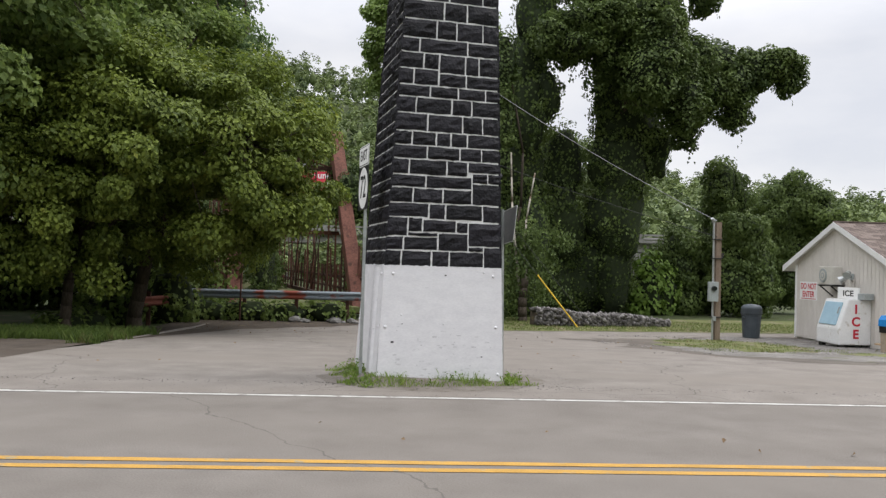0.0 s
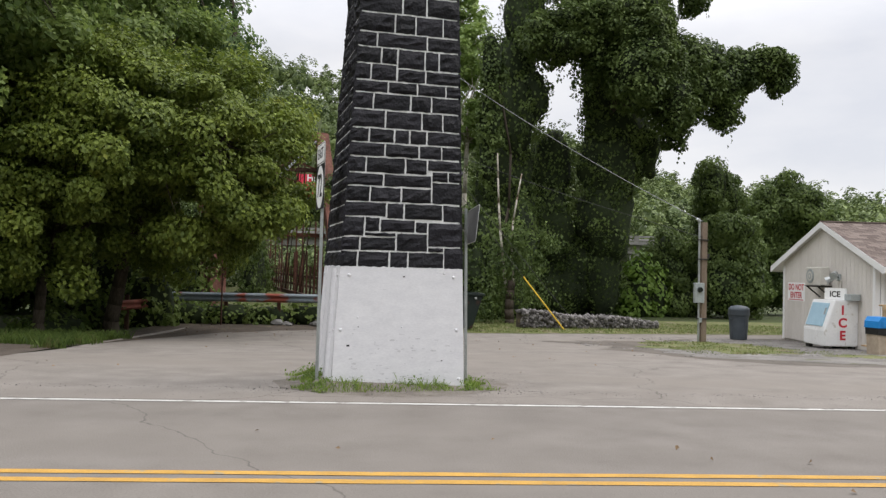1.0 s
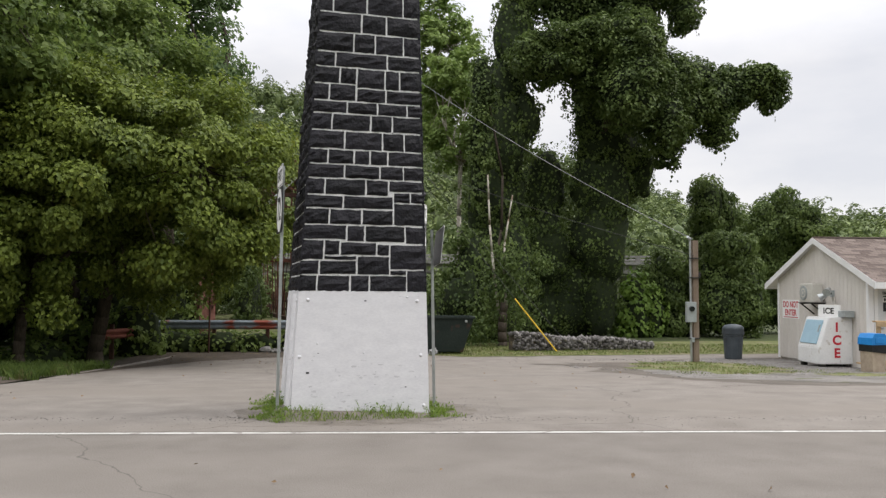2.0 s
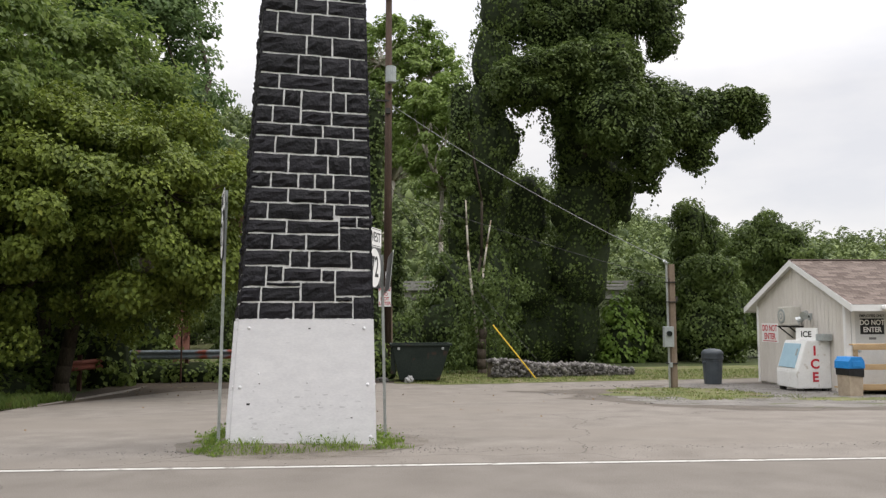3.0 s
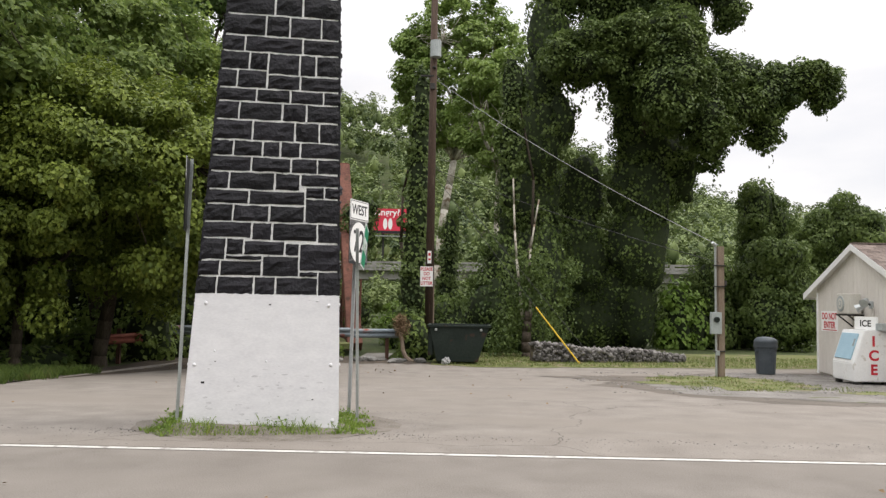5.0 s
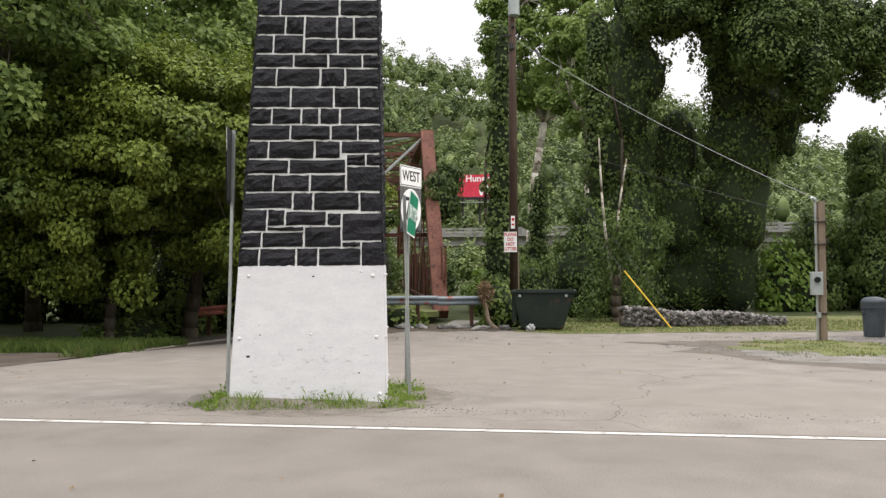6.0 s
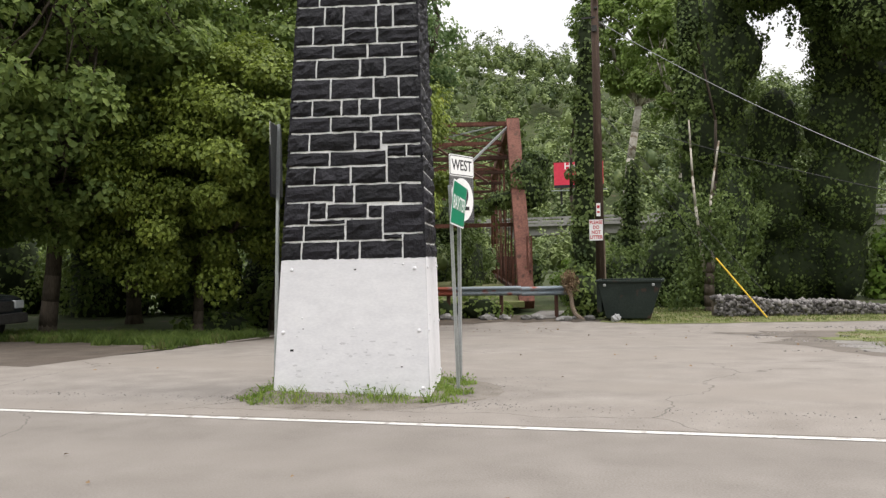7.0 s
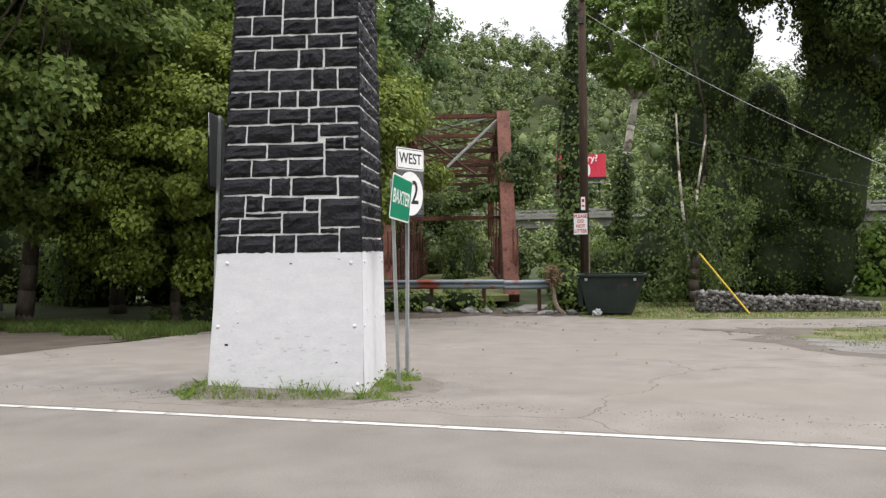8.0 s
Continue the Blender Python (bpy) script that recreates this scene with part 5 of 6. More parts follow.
vine_mass("shrub", "leafy shrubs on the bank beside the bridge", "shrub", 0.6, 37.0, [((0, 0, 0.5), (0.9, 1.0, 1.1)), ((1.0, 0.8, 0.6), (0.8, 0.8, 1.2)), ((-0.5, 3.0, 0.6), (1.0, 1.0, 1.3)), ((0.8, 4.0, 0.7), (1.2, 1.0, 1.6))], 110, 0.14, L_BRIGHT, 58)

# ---- guardrail ----
GR = thing("guardrail", "weathered steel guardrail with red and blue flaking paint", "guardrail", -7.0, 29.2, land(-5, 29))


def w_beam(name, p, q, mat, z):
    """A corrugated rail from p to q, its middle at height z."""
    prof = ((0.0, -0.155), (-0.04, -0.13), (-0.07, -0.10), (-0.07, -0.06), (-0.005, -0.02), (-0.005, 0.02), (-0.07, 0.06), (-0.07, 0.10), (-0.04, 0.13), (0.0, 0.155))
    p, q = Vector(p), Vector(q)
    d = (q - p).normalized()
    nrm = Vector((-d.y, d.x, 0))
    bm = bmesh.new()
    rows = []
    for pt in (p, q):
        f = [bm.verts.new(pt + nrm * a + Vector((0, 0, z + b))) for a, b in prof]
        g = [bm.verts.new(pt + nrm * (a + 0.008) + Vector((0, 0, z + b))) for a, b in prof]
        rows.append(f + g[::-1])
    n = len(rows[0])
    for i in range(n):
        j = (i + 1) % n
        bm.faces.new((rows[0][i], rows[0][j], rows[1][j], rows[1][i]))
    bm.faces.new(rows[0])
    bm.faces.new(rows[1][::-1])
    return part(name, bm, mat, GR)


w_beam("rail", (0.2, 0, 0), (3.2, 0.25, 0), M_RAIL, 0.93)
w_beam("rail", (3.2, 0.25, 0), (6.3, 0.5, 0), M_RAIL, 0.93)
w_beam("rail", (6.3, 0.52, 0), (7.85, 1.0, 0), M_RAIL, 0.90)
w_beam("rail", (-0.75, -3.6, 0), (0.15, -0.6, 0), M_RAIL_RED, 0.74)
for x, y in ((0.3, 0.12), (2.0, 0.25), (3.8, 0.4), (5.6, 0.55), (7.4, 0.95), (-0.5, -2.6)):
    part("rail_post", cubes(((x, y + 0.05, 0.4), (0.12, 0.10, 1.3)), bevel=0.008), M_RUST_DARK, GR, "rusty rail post")
post = thing("marker_post", "slim rusty steel post before the guardrail", "post", -5.05, 28.9, land(-5, 29))
part("post", tube(bmesh.new(), (0, 0, -0.2), (0.02, 0, 2.0), 0.03), M_RUST_DARK, post)
brush = [((0.6, 0, 0.3), (0.9, 0.6, 0.5)), ((2.0, 0.2, 0.3), (1.0, 0.6, 0.45)), ((3.4, 0.3, 0.25), (0.9, 0.5, 0.42)), ((4.8, 0.5, 0.3), (0.9, 0.5, 0.45)), ((-0.4, -0.5, 0.5), (0.8, 0.8, 0.8))]
vine_mass("undergrowth", "low leafy weeds under the guardrail", "shrub", -7.0, 29.5, brush, 70, 0.15, L_WOOD, 52)
vine_mass("undergrowth", "leafy shrub beside the box elder trunk", "shrub", -7.2, 28.2, [((0, 0, 0.7), (0.9, 0.8, 1.2)), ((-1.5, -1.5, 0.4), (1.2, 1.0, 0.6)), ((-1.6, -4.0, 0.25), (0.8, 1.6, 0.4))], 60, 0.17, L_WOOD, 53)
vine_mass("shrub", "leafy vine over a stump beside the footpath", "shrub", 1.2, 30.6, [((0.1, 0, 0.6), (0.55, 0.5, 1.0)), ((0.35, 0.2, 0.2), (0.7, 0.5, 0.6))], 70, 0.15, L_WOOD, 54)
stump = thing("dead_stump", "leaning dead stump with dry brown vine", "stump", 0.9, 29.9, land(0.9, 29.9))
bm = bmesh.new()
srng = np.random.default_rng(9)
limb(bm, (0.5, -0.3, -0.1), (0, 0, 1.0), 0.09, 0.06, srng)
part("stem", bm, M_POST, stump)
P = np.array((0.0, 0, 1.15)) + sphere_points(500, srng) * srng.random((500, 1)) * np.array((0.32, 0.3, 0.5))
leaves("dead_vine", P, srng.normal(0, 1, (500, 3)), 0.2, 0.03, M_TWIG, stump, srng, 0.6, "dry brown tangled vine")
structure("footpath", strip([(x, 29.4, 33.0) for x in span(-0.6, 0.4, 4)], 8, 0.03), M_GRAVEL, "short gravel footpath to the bridge", "path")


def rock(name, label, x, y, s, seed, mat=None):
    bm = bmesh.new()
    bmesh.ops.create_icosphere(bm, subdivisions=2, radius=s)
    for v in bm.verts:
        v.co *= 1 + 0.35 * noise.noise(v.co * 2.2 / s + Vector((seed, 0, 0)))
        v.co.z *= 0.65
    ob = part(name, bm, mat or M_ROCK)
    ob.matrix_world = pose(x, y, land(x, y) + s * 0.3, 0, 0, seed * 50)
    return tagged(ob, label, "rock", "rocks by the bridge")


rr = random.Random(8)
for k in range(26):
    rock("rock", "pale grey limestone rock in the weeds", rr.uniform(-3.6, 0.0) if k < 20 else rr.uniform(0.4, 1.7), rr.uniform(29.0, 29.9) if k < 20 else rr.uniform(28.6, 29.6), rr.uniform(0.09, 0.22), k * 1.3)

# ---- utility pole, wires ----
PX, PY = 1.78, 31.5
pole = thing("utility_pole", "tall dark tarred wooden utility pole", "utility pole", PX, PY, land(PX, PY))
part("shaft", tube(bmesh.new(), (0, 0, -0.3), (0.02, 0, 15.0), 0.165, 0.115, 14), M_POLE, pole, smooth=True)
arm = part("crossarm", cubes(((0, -0.15, 14.3), (2.4, 0.10, 0.12)), bevel=0.01), M_POLE, pole)
for x in (-1.1, -0.45, 0.5, 1.1):
    part("insulator", tube(tube(bmesh.new(), (x, -0.15, 14.34), (x, -0.15, 14.45), 0.02), (x, -0.15, 14.43), (x, -0.15, 14.56), 0.06, 0.04), M_ICE, arm, "pale glazed insulator")
tr = part("transformer", tube(bmesh.new(), (0.10, -0.28, 10.95), (0.10, -0.28, 11.55), 0.2, 0.2, 16), M_GREY_BOX, pole, "pale grey transformer can")
for c, d in (((0.05, -0.12, 10.6), (0.12, 0.3, 0.06)), ((-0.2, -0.1, 10.3), (0.5, 0.06, 0.06)), ((0.0, -0.1, 9.9), (0.18, 0.25, 0.2))):
    part("bracket", cubes((c, d)), M_DARK_METAL, pole)
part("conduit", tube(bmesh.new(), (0.17, -0.05, 0.0), (0.15, -0.05, 2.6), 0.03), M_POST, pole)
for z, w, h in ((3.62, 0.14, 0.45),):
    part("small_notice", cubes(((-0.01, -0.185, z), (w, 0.012, h))), M_SIGN_WHITE, pole, "small white notice with red bars")
    part("notice_bar", cubes(((-0.01, -0.193, z + 0.1), (0.09, 0.006, 0.1)), ((-0.01, -0.193, z - 0.08), (0.09, 0.006, 0.06))), M_SIGN_RED, pole)
lit = thing("litter_sign", "white notice with red capitals fixed to the utility pole", "sign", PX - 0.10, PY - 0.20, land(PX, PY))
part("board", cubes(((0, 0, 2.92), (0.46, 0.012, 0.72))), M_SIGN_WHITE, lit)
for k, word in enumerate(("PLEASE", "DO", "NOT", "LITTER")):
    lettering(word, 0.165, M_SIGN_RED, lit, pose(0, -0.009, 3.18 - 0.17 * k) @ FACE, 0.85, 0.004)


def cable(name, label, p, q, sag, r, mat, steps=24):
    p, q = Vector(p), Vector(q)
    cu = bpy.data.curves.new(name, "CURVE")
    cu.dimensions, cu.bevel_depth, cu.bevel_resolution = "3D", r, 1
    sp = cu.splines.new("POLY")
    sp.points.add(steps)
    for i in range(steps + 1):
        t = i / steps
        v = p.lerp(q, t) - Vector((0, 0, sag * 4 * t * (1 - t)))
        sp.points[i].co = (*v, 1)
    cu.materials.append(mat)
    return tagged(new(name, cu), label, "cable")


cable("service_cable", "pale twisted service cable from the pole", (PX + 0.15, PY - 0.1, 9.6), (10.33, 25.4, 3.25), 0.25, 0.011, M_WIRE)
cable("service_cable", "thin dark cable from the pole", (PX + 0.15, PY - 0.1, 6.3), (10.35, 25.4, 2.75), 0.15, 0.009, M_WIRE_DARK)
for x in (-1.1, -0.45, 0.5, 1.1):
    cable("power_line", "dark overhead power line", (PX + x, PY - 0.15, 14.05), (PX + 22 + x, -6.0, 15.6), 0.7, 0.010, M_WIRE_DARK)
for k, (z, x) in enumerate(((6.1, 7.0), (6.5, 7.6))):
    a, b = Vector((PX + 0.1, PY, z)), Vector((x, 29.75, -0.56))
    cable("guy_wire", "thin steel guy wire to the ground", a, b, 0.0, 0.009, M_WIRE_DARK, 2)
    if k == 0:
        gd = thing("guy_guard", "yellow plastic guard over the guy wire", "guy guard", *b)
        d = a - b
        part("guard", tube(bmesh.new(), (0, -0.01, 0), d * 0.285 + Vector((0, -0.01, 0)), 0.026), M_YELLOW_GUARD, gd)

# the short service post with its meter
mp = thing("meter_post", "short weathered timber service post with conduit", "service post", 10.42, 25.5, land(10.4, 25.5))
part("post", beam(bmesh.new(), (0.02, 0, -0.3), (0.0, 0, 3.75), 0.19, 0.16), M_POST, mp)
part("conduit", tube(bmesh.new(), (-0.13, -0.03, 0.0), (-0.15, -0.03, 3.80), 0.035), M_STEEL, mp, "grey metal conduit")
part("weatherhead", tube(bmesh.new(), (-0.15, -0.03, 3.78), (-0.25, -0.10, 3.86), 0.06, 0.04), M_STEEL, mp)
mb = part("meter_box", cubes(((-0.17, -0.12, 1.55), (0.30, 0.16, 0.62)), bevel=0.012), M_GREY_BOX, mp, "grey metal meter box")
part("meter_dial", tube(bmesh.new(), (-0.17, -0.2, 1.65), (-0.17, -0.27, 1.65), 0.085, 0.075, 16), M_GLASS, mb)
for z in (0.75, 2.6, 3.2):
    part("clamp", cubes(((-0.05, -0.05, z), (0.3, 0.2, 0.03))), M_DARK_METAL, mp)
part("outlet_box", cubes(((-0.12, -0.12, 0.7), (0.1, 0.08, 0.14)), bevel=0.006), M_GREY_BOX, mp)
part("step", cubes(((0.13, -0.05, 2.7), (0.06, 0.08, 0.14))), M_DARK_METAL, mp)

# ---- dumpster ----
dm = thing("dumpster", "dark green steel dumpster with flared sides and rusty streaks", "dumpster", 2.9, 28.5, land(2.9, 29))
body = prism([(-0.72, 0.08), (0.62, 0.08), (0.98, 1.22), (-0.98, 1.22)], 0.0, 1.5)
bmesh.ops.bevel(body, geom=body.edges[:], offset=0.015, segments=1, affect="EDGES")
part("tub", body, M_DUMP, dm)
part("rim", cubes(((0, -0.03, 1.24), (2.06, 0.08, 0.07)), ((0, 1.53, 1.24), (2.06, 0.08, 0.07)), ((-1.0, 0.75, 1.24), (0.08, 1.5, 0.07)), ((1.0, 0.75, 1.24), (0.08, 1.5, 0.07)), bevel=0.01), M_DUMP, dm)
for x in (-0.75, 0.72):
    part("lift_lug", cubes(((x, -0.03, 1.12), (0.08, 0.06, 0.08)), bevel=0.01), M_STEEL, dm)
part("side_pocket", cubes(((-0.93, 0.6, 0.72), (0.16, 1.0, 0.9)), bevel=0.02), M_DUMP, dm, "side lifting pocket")
for x, y in ((-0.6, 0.2), (0.5, 0.2), (-0.6, 1.3), (0.5, 1.3)):
    part("skid", cubes(((x, y, 0.04), (0.14, 0.2, 0.08))), M_DARK_METAL, dm)
bag = bmesh.new()
bmesh.ops.create_icosphere(bag, subdivisions=3, radius=0.14)
for v in bag.verts:
    v.co *= 1 + 0.5 * noise.noise(v.co * 14)
ob = part("litter_bag", bag, M_LITTER)
ob.matrix_world = pose(2.5, 28.25, land(2.5, 28.3) + 0.10)
tagged(ob, "crumpled white plastic bag by the dumpster", "litter")

# ---- gabion wall ----
gab = thing("gabion_wall", "low wire-caged wall of grey stones", "wall", 5.5, 29.9, land(6, 30), 12.0)
part("fill", prism([(0.05, -0.1), (5.4, -0.1), (5.4, 0.20), (0.05, 0.54)], 0.1, 0.8), M_DIRT_SHADE, gab)
grng = np.random.default_rng(4)
V, T = [], []
tmp = bmesh.new()
bmesh.ops.create_icosphere(tmp, subdivisions=1, radius=1.0)
base_v = np.array([v.co[:] for v in tmp.verts])
base_f = np.array([[v.index for v in f.verts] for f in tmp.faces])
tmp.free()
for k in range(1200):
    x = grng.uniform(0, 5.5)
    top = grng.random() < 0.35
    h = 0.62 - 0.060 * x + 0.05 * math.sin(x * 2.1)
    p = np.array((x, grng.uniform(0.08, 0.8) if top else grng.uniform(0.0, 0.12), h - grng.uniform(0, 0.06) if top else grng.uniform(0.03, h)))
    s = grng.uniform(0.04, 0.095)
    V.append(p + base_v * s * grng.uniform(0.7, 1.3, 3) * (1 + grng.uniform(-0.2, 0.2, (len(base_v), 1))))
    T.append(base_f + k * len(base_v))
me = quick_mesh("stone_fill", np.concatenate(V), np.concatenate(T))
me.materials.append(M_ROCKS)
ob = new("stone_fill", me)
ob.parent = gab
tagged(ob, "loose grey stones behind wire", kind="stuff")
bm = bmesh.new()
for i in range(28):
    tube(bm, (i * 0.2, -0.06, 0.0), (i * 0.2, -0.06, 0.62 - 0.012 * i), 0.004, seg=4)
for z in (0.1, 0.25, 0.4, 0.55):
    tube(bm, (0, -0.06, z), (5.5, -0.06, z * 0.5), 0.004, seg=4)
part("wire_mesh", bm, M_DARK_METAL, gab, "thin steel wire mesh")


# ---- the store ----
HUT = thing("store", "small beige-sided store with a brown shingled gable roof", "building", 14.0, 22.2, land(14, 25))
DEEP, LONG, EAVE, RIDGE = 5.2, 8.0, 2.55, 3.70


def roof_z(y):
    """Height of the underside of the roof over the gable."""
    return RIDGE - abs(y - DEEP / 2) * (RIDGE - EAVE) / (DEEP / 2 + 0.1)


shell = prism([(0.03, -0.3), (DEEP - 0.03, -0.3), (DEEP - 0.03, roof_z(DEEP) - 0.04), (DEEP / 2, RIDGE - 0.06), (0.03, roof_z(0) - 0.04)], -LONG, -0.03, pose(0, 0, 0, 0, 0, 90))
part("wall", shell, M_SIDING, HUT, "beige-painted wall")
boards = 26
for i in range(boards):
    y0, y1 = DEEP * i / boards + 0.006, DEEP * (i + 1) / boards - 0.006
    pts = [(y0, 0.05), (y1, 0.05), (y1, roof_z(y1) - 0.02), (y0, roof_z(y0) - 0.02)]
    part("siding_board", prism(pts, -0.01, 0.028, pose(0, 0, 0, 0, 0, 90)), M_SIDING, HUT)
for i in range(12):
    x0 = 1.35 + 0.4 * i
    part("siding_board", cubes(((x0 + 0.2, -0.01, 1.25), (0.388, 0.04, 2.4))), M_SIDING, HUT)
part("corner_trim", cubes(((-0.02, 0.0, 1.28), (0.06, 0.10, 2.50)), ((0.03, -0.035, 1.28), (0.14, 0.05, 2.50))), M_TRIM, HUT)
part("corner_trim", cubes(((-0.03, DEEP - 0.04, 1.25), (0.05, 0.09, 2.45))), M_TRIM, HUT)
# roof: two slabs, white fascia along the rakes and the eave
OUT, THK = 0.17, 0.10
for s in (-1, 1):
    e = DEEP / 2 + 0.62
    zr, ze = RIDGE, RIDGE - e * (RIDGE - EAVE) / (DEEP / 2 + 0.1)
    pts = [(DEEP / 2, zr), (DEEP / 2 + s * e, ze), (DEEP / 2 + s * e, ze + THK), (DEEP / 2, zr + THK)]
    part("roof_slab", prism(pts, -LONG, OUT, pose(0, 0, 0, 0, 0, 90)), M_TRIM, HUT, "white-painted roof boards")
    pts = [(DEEP / 2, zr - 0.06), (DEEP / 2 + s * (e + 0.02), ze - 0.08), (DEEP / 2 + s * (e + 0.02), ze + THK + 0.015), (DEEP / 2, zr + THK + 0.015)]
    part("rake_fascia", prism(pts, OUT, OUT + 0.03, pose(0, 0, 0, 0, 0, 90)), M_TRIM, HUT, "white rake board")
    part("eave_fascia", cubes(((LONG / 2 - OUT / 2, DEEP / 2 + s * (e + 0.015), ze + 0.02), (LONG + OUT, 0.03, 0.17))), M_TRIM, HUT, "white eave board")
ze = RIDGE - (DEEP / 2 + 0.62) * (RIDGE - EAVE) / (DEEP / 2 + 0.1)
part("gutter", cubes(((LONG / 2 + 0.3, -0.70, ze + 0.03), (LONG - 0.6, 0.10, 0.11)), bevel=0.02), M_TRIM, HUT, "white gutter")
door = part("door", cubes(((0.68, -0.02, 1.20), (0.92, 0.05, 2.10)), bevel=0.008), M_DOOR, HUT, "pale grey steel door")
part("door_frame", cubes(((0.17, -0.025, 1.08), (0.10, 0.07, 2.38)), ((1.19, -0.025, 1.08), (0.10, 0.07, 2.38)), ((0.68, -0.025, 2.30), (1.1, 0.07, 0.09))), M_TRIM, HUT)
part("door_handle", tube(bmesh.new(), (0.32, -0.04, 1.2), (0.32, -0.11, 1.2), 0.03, 0.03, 12), M_STEEL, door, "steel door knob")
ds = part("door_notice", cubes(((0.70, -0.05, 1.86), (0.66, 0.008, 0.42))), M_SIGN_BLACK, HUT, "black notice with white capitals")
lettering("DO NOT", 0.19, M_SIGN_WHITE, ds, pose(0.70, -0.057, 1.96) @ FACE, 0.9, 0.004)
lettering("ENTER", 0.19, M_SIGN_WHITE, ds, pose(0.70, -0.057, 1.77) @ FACE, 0.9, 0.004)
lettering("EMPLOYEES ONLY", 0.10, M_SIGN_BLACK, door, pose(0.70, -0.05, 2.14) @ FACE, 0.85, 0.002)
part("door_label", cubes(((0.70, -0.048, 1.54), (0.2, 0.004, 0.06))), M_SIGN_BACK, door, "small grey label bar")

GSIDE = pose(0, 0, 0, 90, 0, -90)
gs = thing("wall_sign", "white sign with red capitals on the gable wall", "sign", 13.985, 26.55, land(14, 25), -90)
part("board", cubes(((0, -0.012, 1.62), (1.12, 0.012, 0.60))), M_SIGN_WHITE, gs)
lettering("DO NOT", 0.27, M_SIGN_RED, gs, pose(0, -0.021, 1.76) @ FACE, 0.92, 0.006)
lettering("ENTER", 0.27, M_SIGN_RED, gs, pose(0, -0.021, 1.50) @ FACE, 0.95, 0.006)
part("underline", cubes(((0, -0.0195, 1.36), (0.95, 0.003, 0.025))), M_SIGN_RED, gs)

ac = thing("air_conditioner", "cream wall-hung air conditioner unit on a bracket", "air conditioner", 13.97, 24.68, land(14, 25), -90)
cas = part("casing", cubes(((-0.05, -0.26, 2.14), (0.78, 0.32, 0.56)), bevel=0.02), M_AC, ac)
part("fan_grille", tube(bmesh.new(), (-0.19, -0.42, 2.14), (-0.19, -0.435, 2.14), 0.22, 0.22, 24), M_GREY_BOX, cas, "round grey fan grille")
for k in range(4):
    part("grille_ring", tube(bmesh.new(), (-0.19, -0.436, 2.14), (-0.19, -0.439 - 0.003 * k, 2.14), 0.20 - 0.05 * k, 0.195 - 0.05 * k, 20), M_AC if k % 2 else M_GREY_BOX, cas)
for x in (-0.36, 0.28):
    part("bracket", beam(beam(bmesh.new(), (x, -0.01, 1.83), (x, -0.46, 1.83), 0.04, 0.04), (x, -0.01, 1.5), (x, -0.42, 1.82), 0.035, 0.035), M_DARK_METAL, ac)
part("shelf", cubes(((-0.04, -0.25, 1.845), (0.85, 0.42, 0.02))), M_DARK_METAL, ac)
wl_ = thing("wall_lamp", "cluster of metal floodlight heads and conduit on the gable", "wall lamp", 13.97, 23.95, land(14, 25), -90)
part("mount", cubes(((0, -0.03, 2.12), (0.16, 0.06, 0.2)), bevel=0.01), M_GREY_BOX, wl_)
part("arm", tube(bmesh.new(), (0, -0.05, 2.12), (0.22, -0.3, 2.2), 0.025), M_DARK_METAL, wl_)
part("lamp_head", tube(bmesh.new(), (0.1, -0.25, 2.1), (0.0, -0.42, 2.0), 0.06, 0.12, 14), M_STEEL, wl_)
part("lamp_head", tube(bmesh.new(), (0.28, -0.28, 2.25), (0.4, -0.42, 2.15), 0.06, 0.12, 14), M_STEEL, wl_)
part("conduit", tube(bmesh.new(), (0.1, -0.02, 0.1), (0.1, -0.02, 2.05), 0.015), M_SIDING, wl_)

# ---- ice merchandiser ----
ice = thing("ice_chest", "white slant-front outdoor ice chest with red lettering", "ice chest", 13.49, 23.58, land(13.5, 23.5), -90)
prof = [(-0.48, 0.10), (0.48, 0.10), (0.48, 1.40), (-0.20, 1.40), (-0.48, 0.55)]
bm = prism(prof, -0.62, 0.62, pose(0, 0, 0, 0, 0, 90))
bmesh.ops.bevel(bm, geom=bm.edges[:], offset=0.02, segments=2, affect="EDGES")
bod = part("cabinet", bm, M_ICE, ice, "white enamelled cabinet")
ang = math.degrees(math.atan2(0.28, 0.85))
for x in (-0.06,):
    d = part("door", cubes(((0, -0.012, 0), (0.92, 0.03, 0.70)), bevel=0.01), M_ICE_DOOR if x < 0 else M_ICE, bod, "pale blue enamelled door" if x < 0 else "white enamelled door")
    d.matrix_local = pose(x, -0.342, 0.98, -ang)
    part("handle", cubes(((0.41, -0.04, 0.1), (0.03, 0.04, 0.2))), M_STEEL, d, "metal pull handle")
for k, ch in enumerate("ICE"):
    lettering(ch, 0.36, M_SIGN_RED, bod, pose(0.625, 0.02, 1.12 - 0.36 * k) @ pose(0, 0, 0, 90, 0, 90), 1.0, 0.012)
for x in (-0.5, 0.5):
    for y in (-0.36, 0.36):
        part("foot", cubes(((x, y, 0.05), (0.18, 0.12, 0.10))), M_DARK_METAL, ice)
tb = thing("ice_board", "white board lettered in dark blue on the ice chest", "sign", 13.55, 23.42, land(13.5, 23.5), -72)
part("board", cubes(((0, 0, 1.58), (0.76, 0.05, 0.34)), bevel=0.008), M_SIGN_WHITE, tb)
lettering("ICE", 0.23, M_DARK_METAL, tb, pose(0, -0.028, 1.57) @ FACE, 1.15, 0.006)
cb = thing("vent_box", "low grey box at the back of the ice chest", "box", 13.78, 23.02, land(13.5, 23.5), -90)
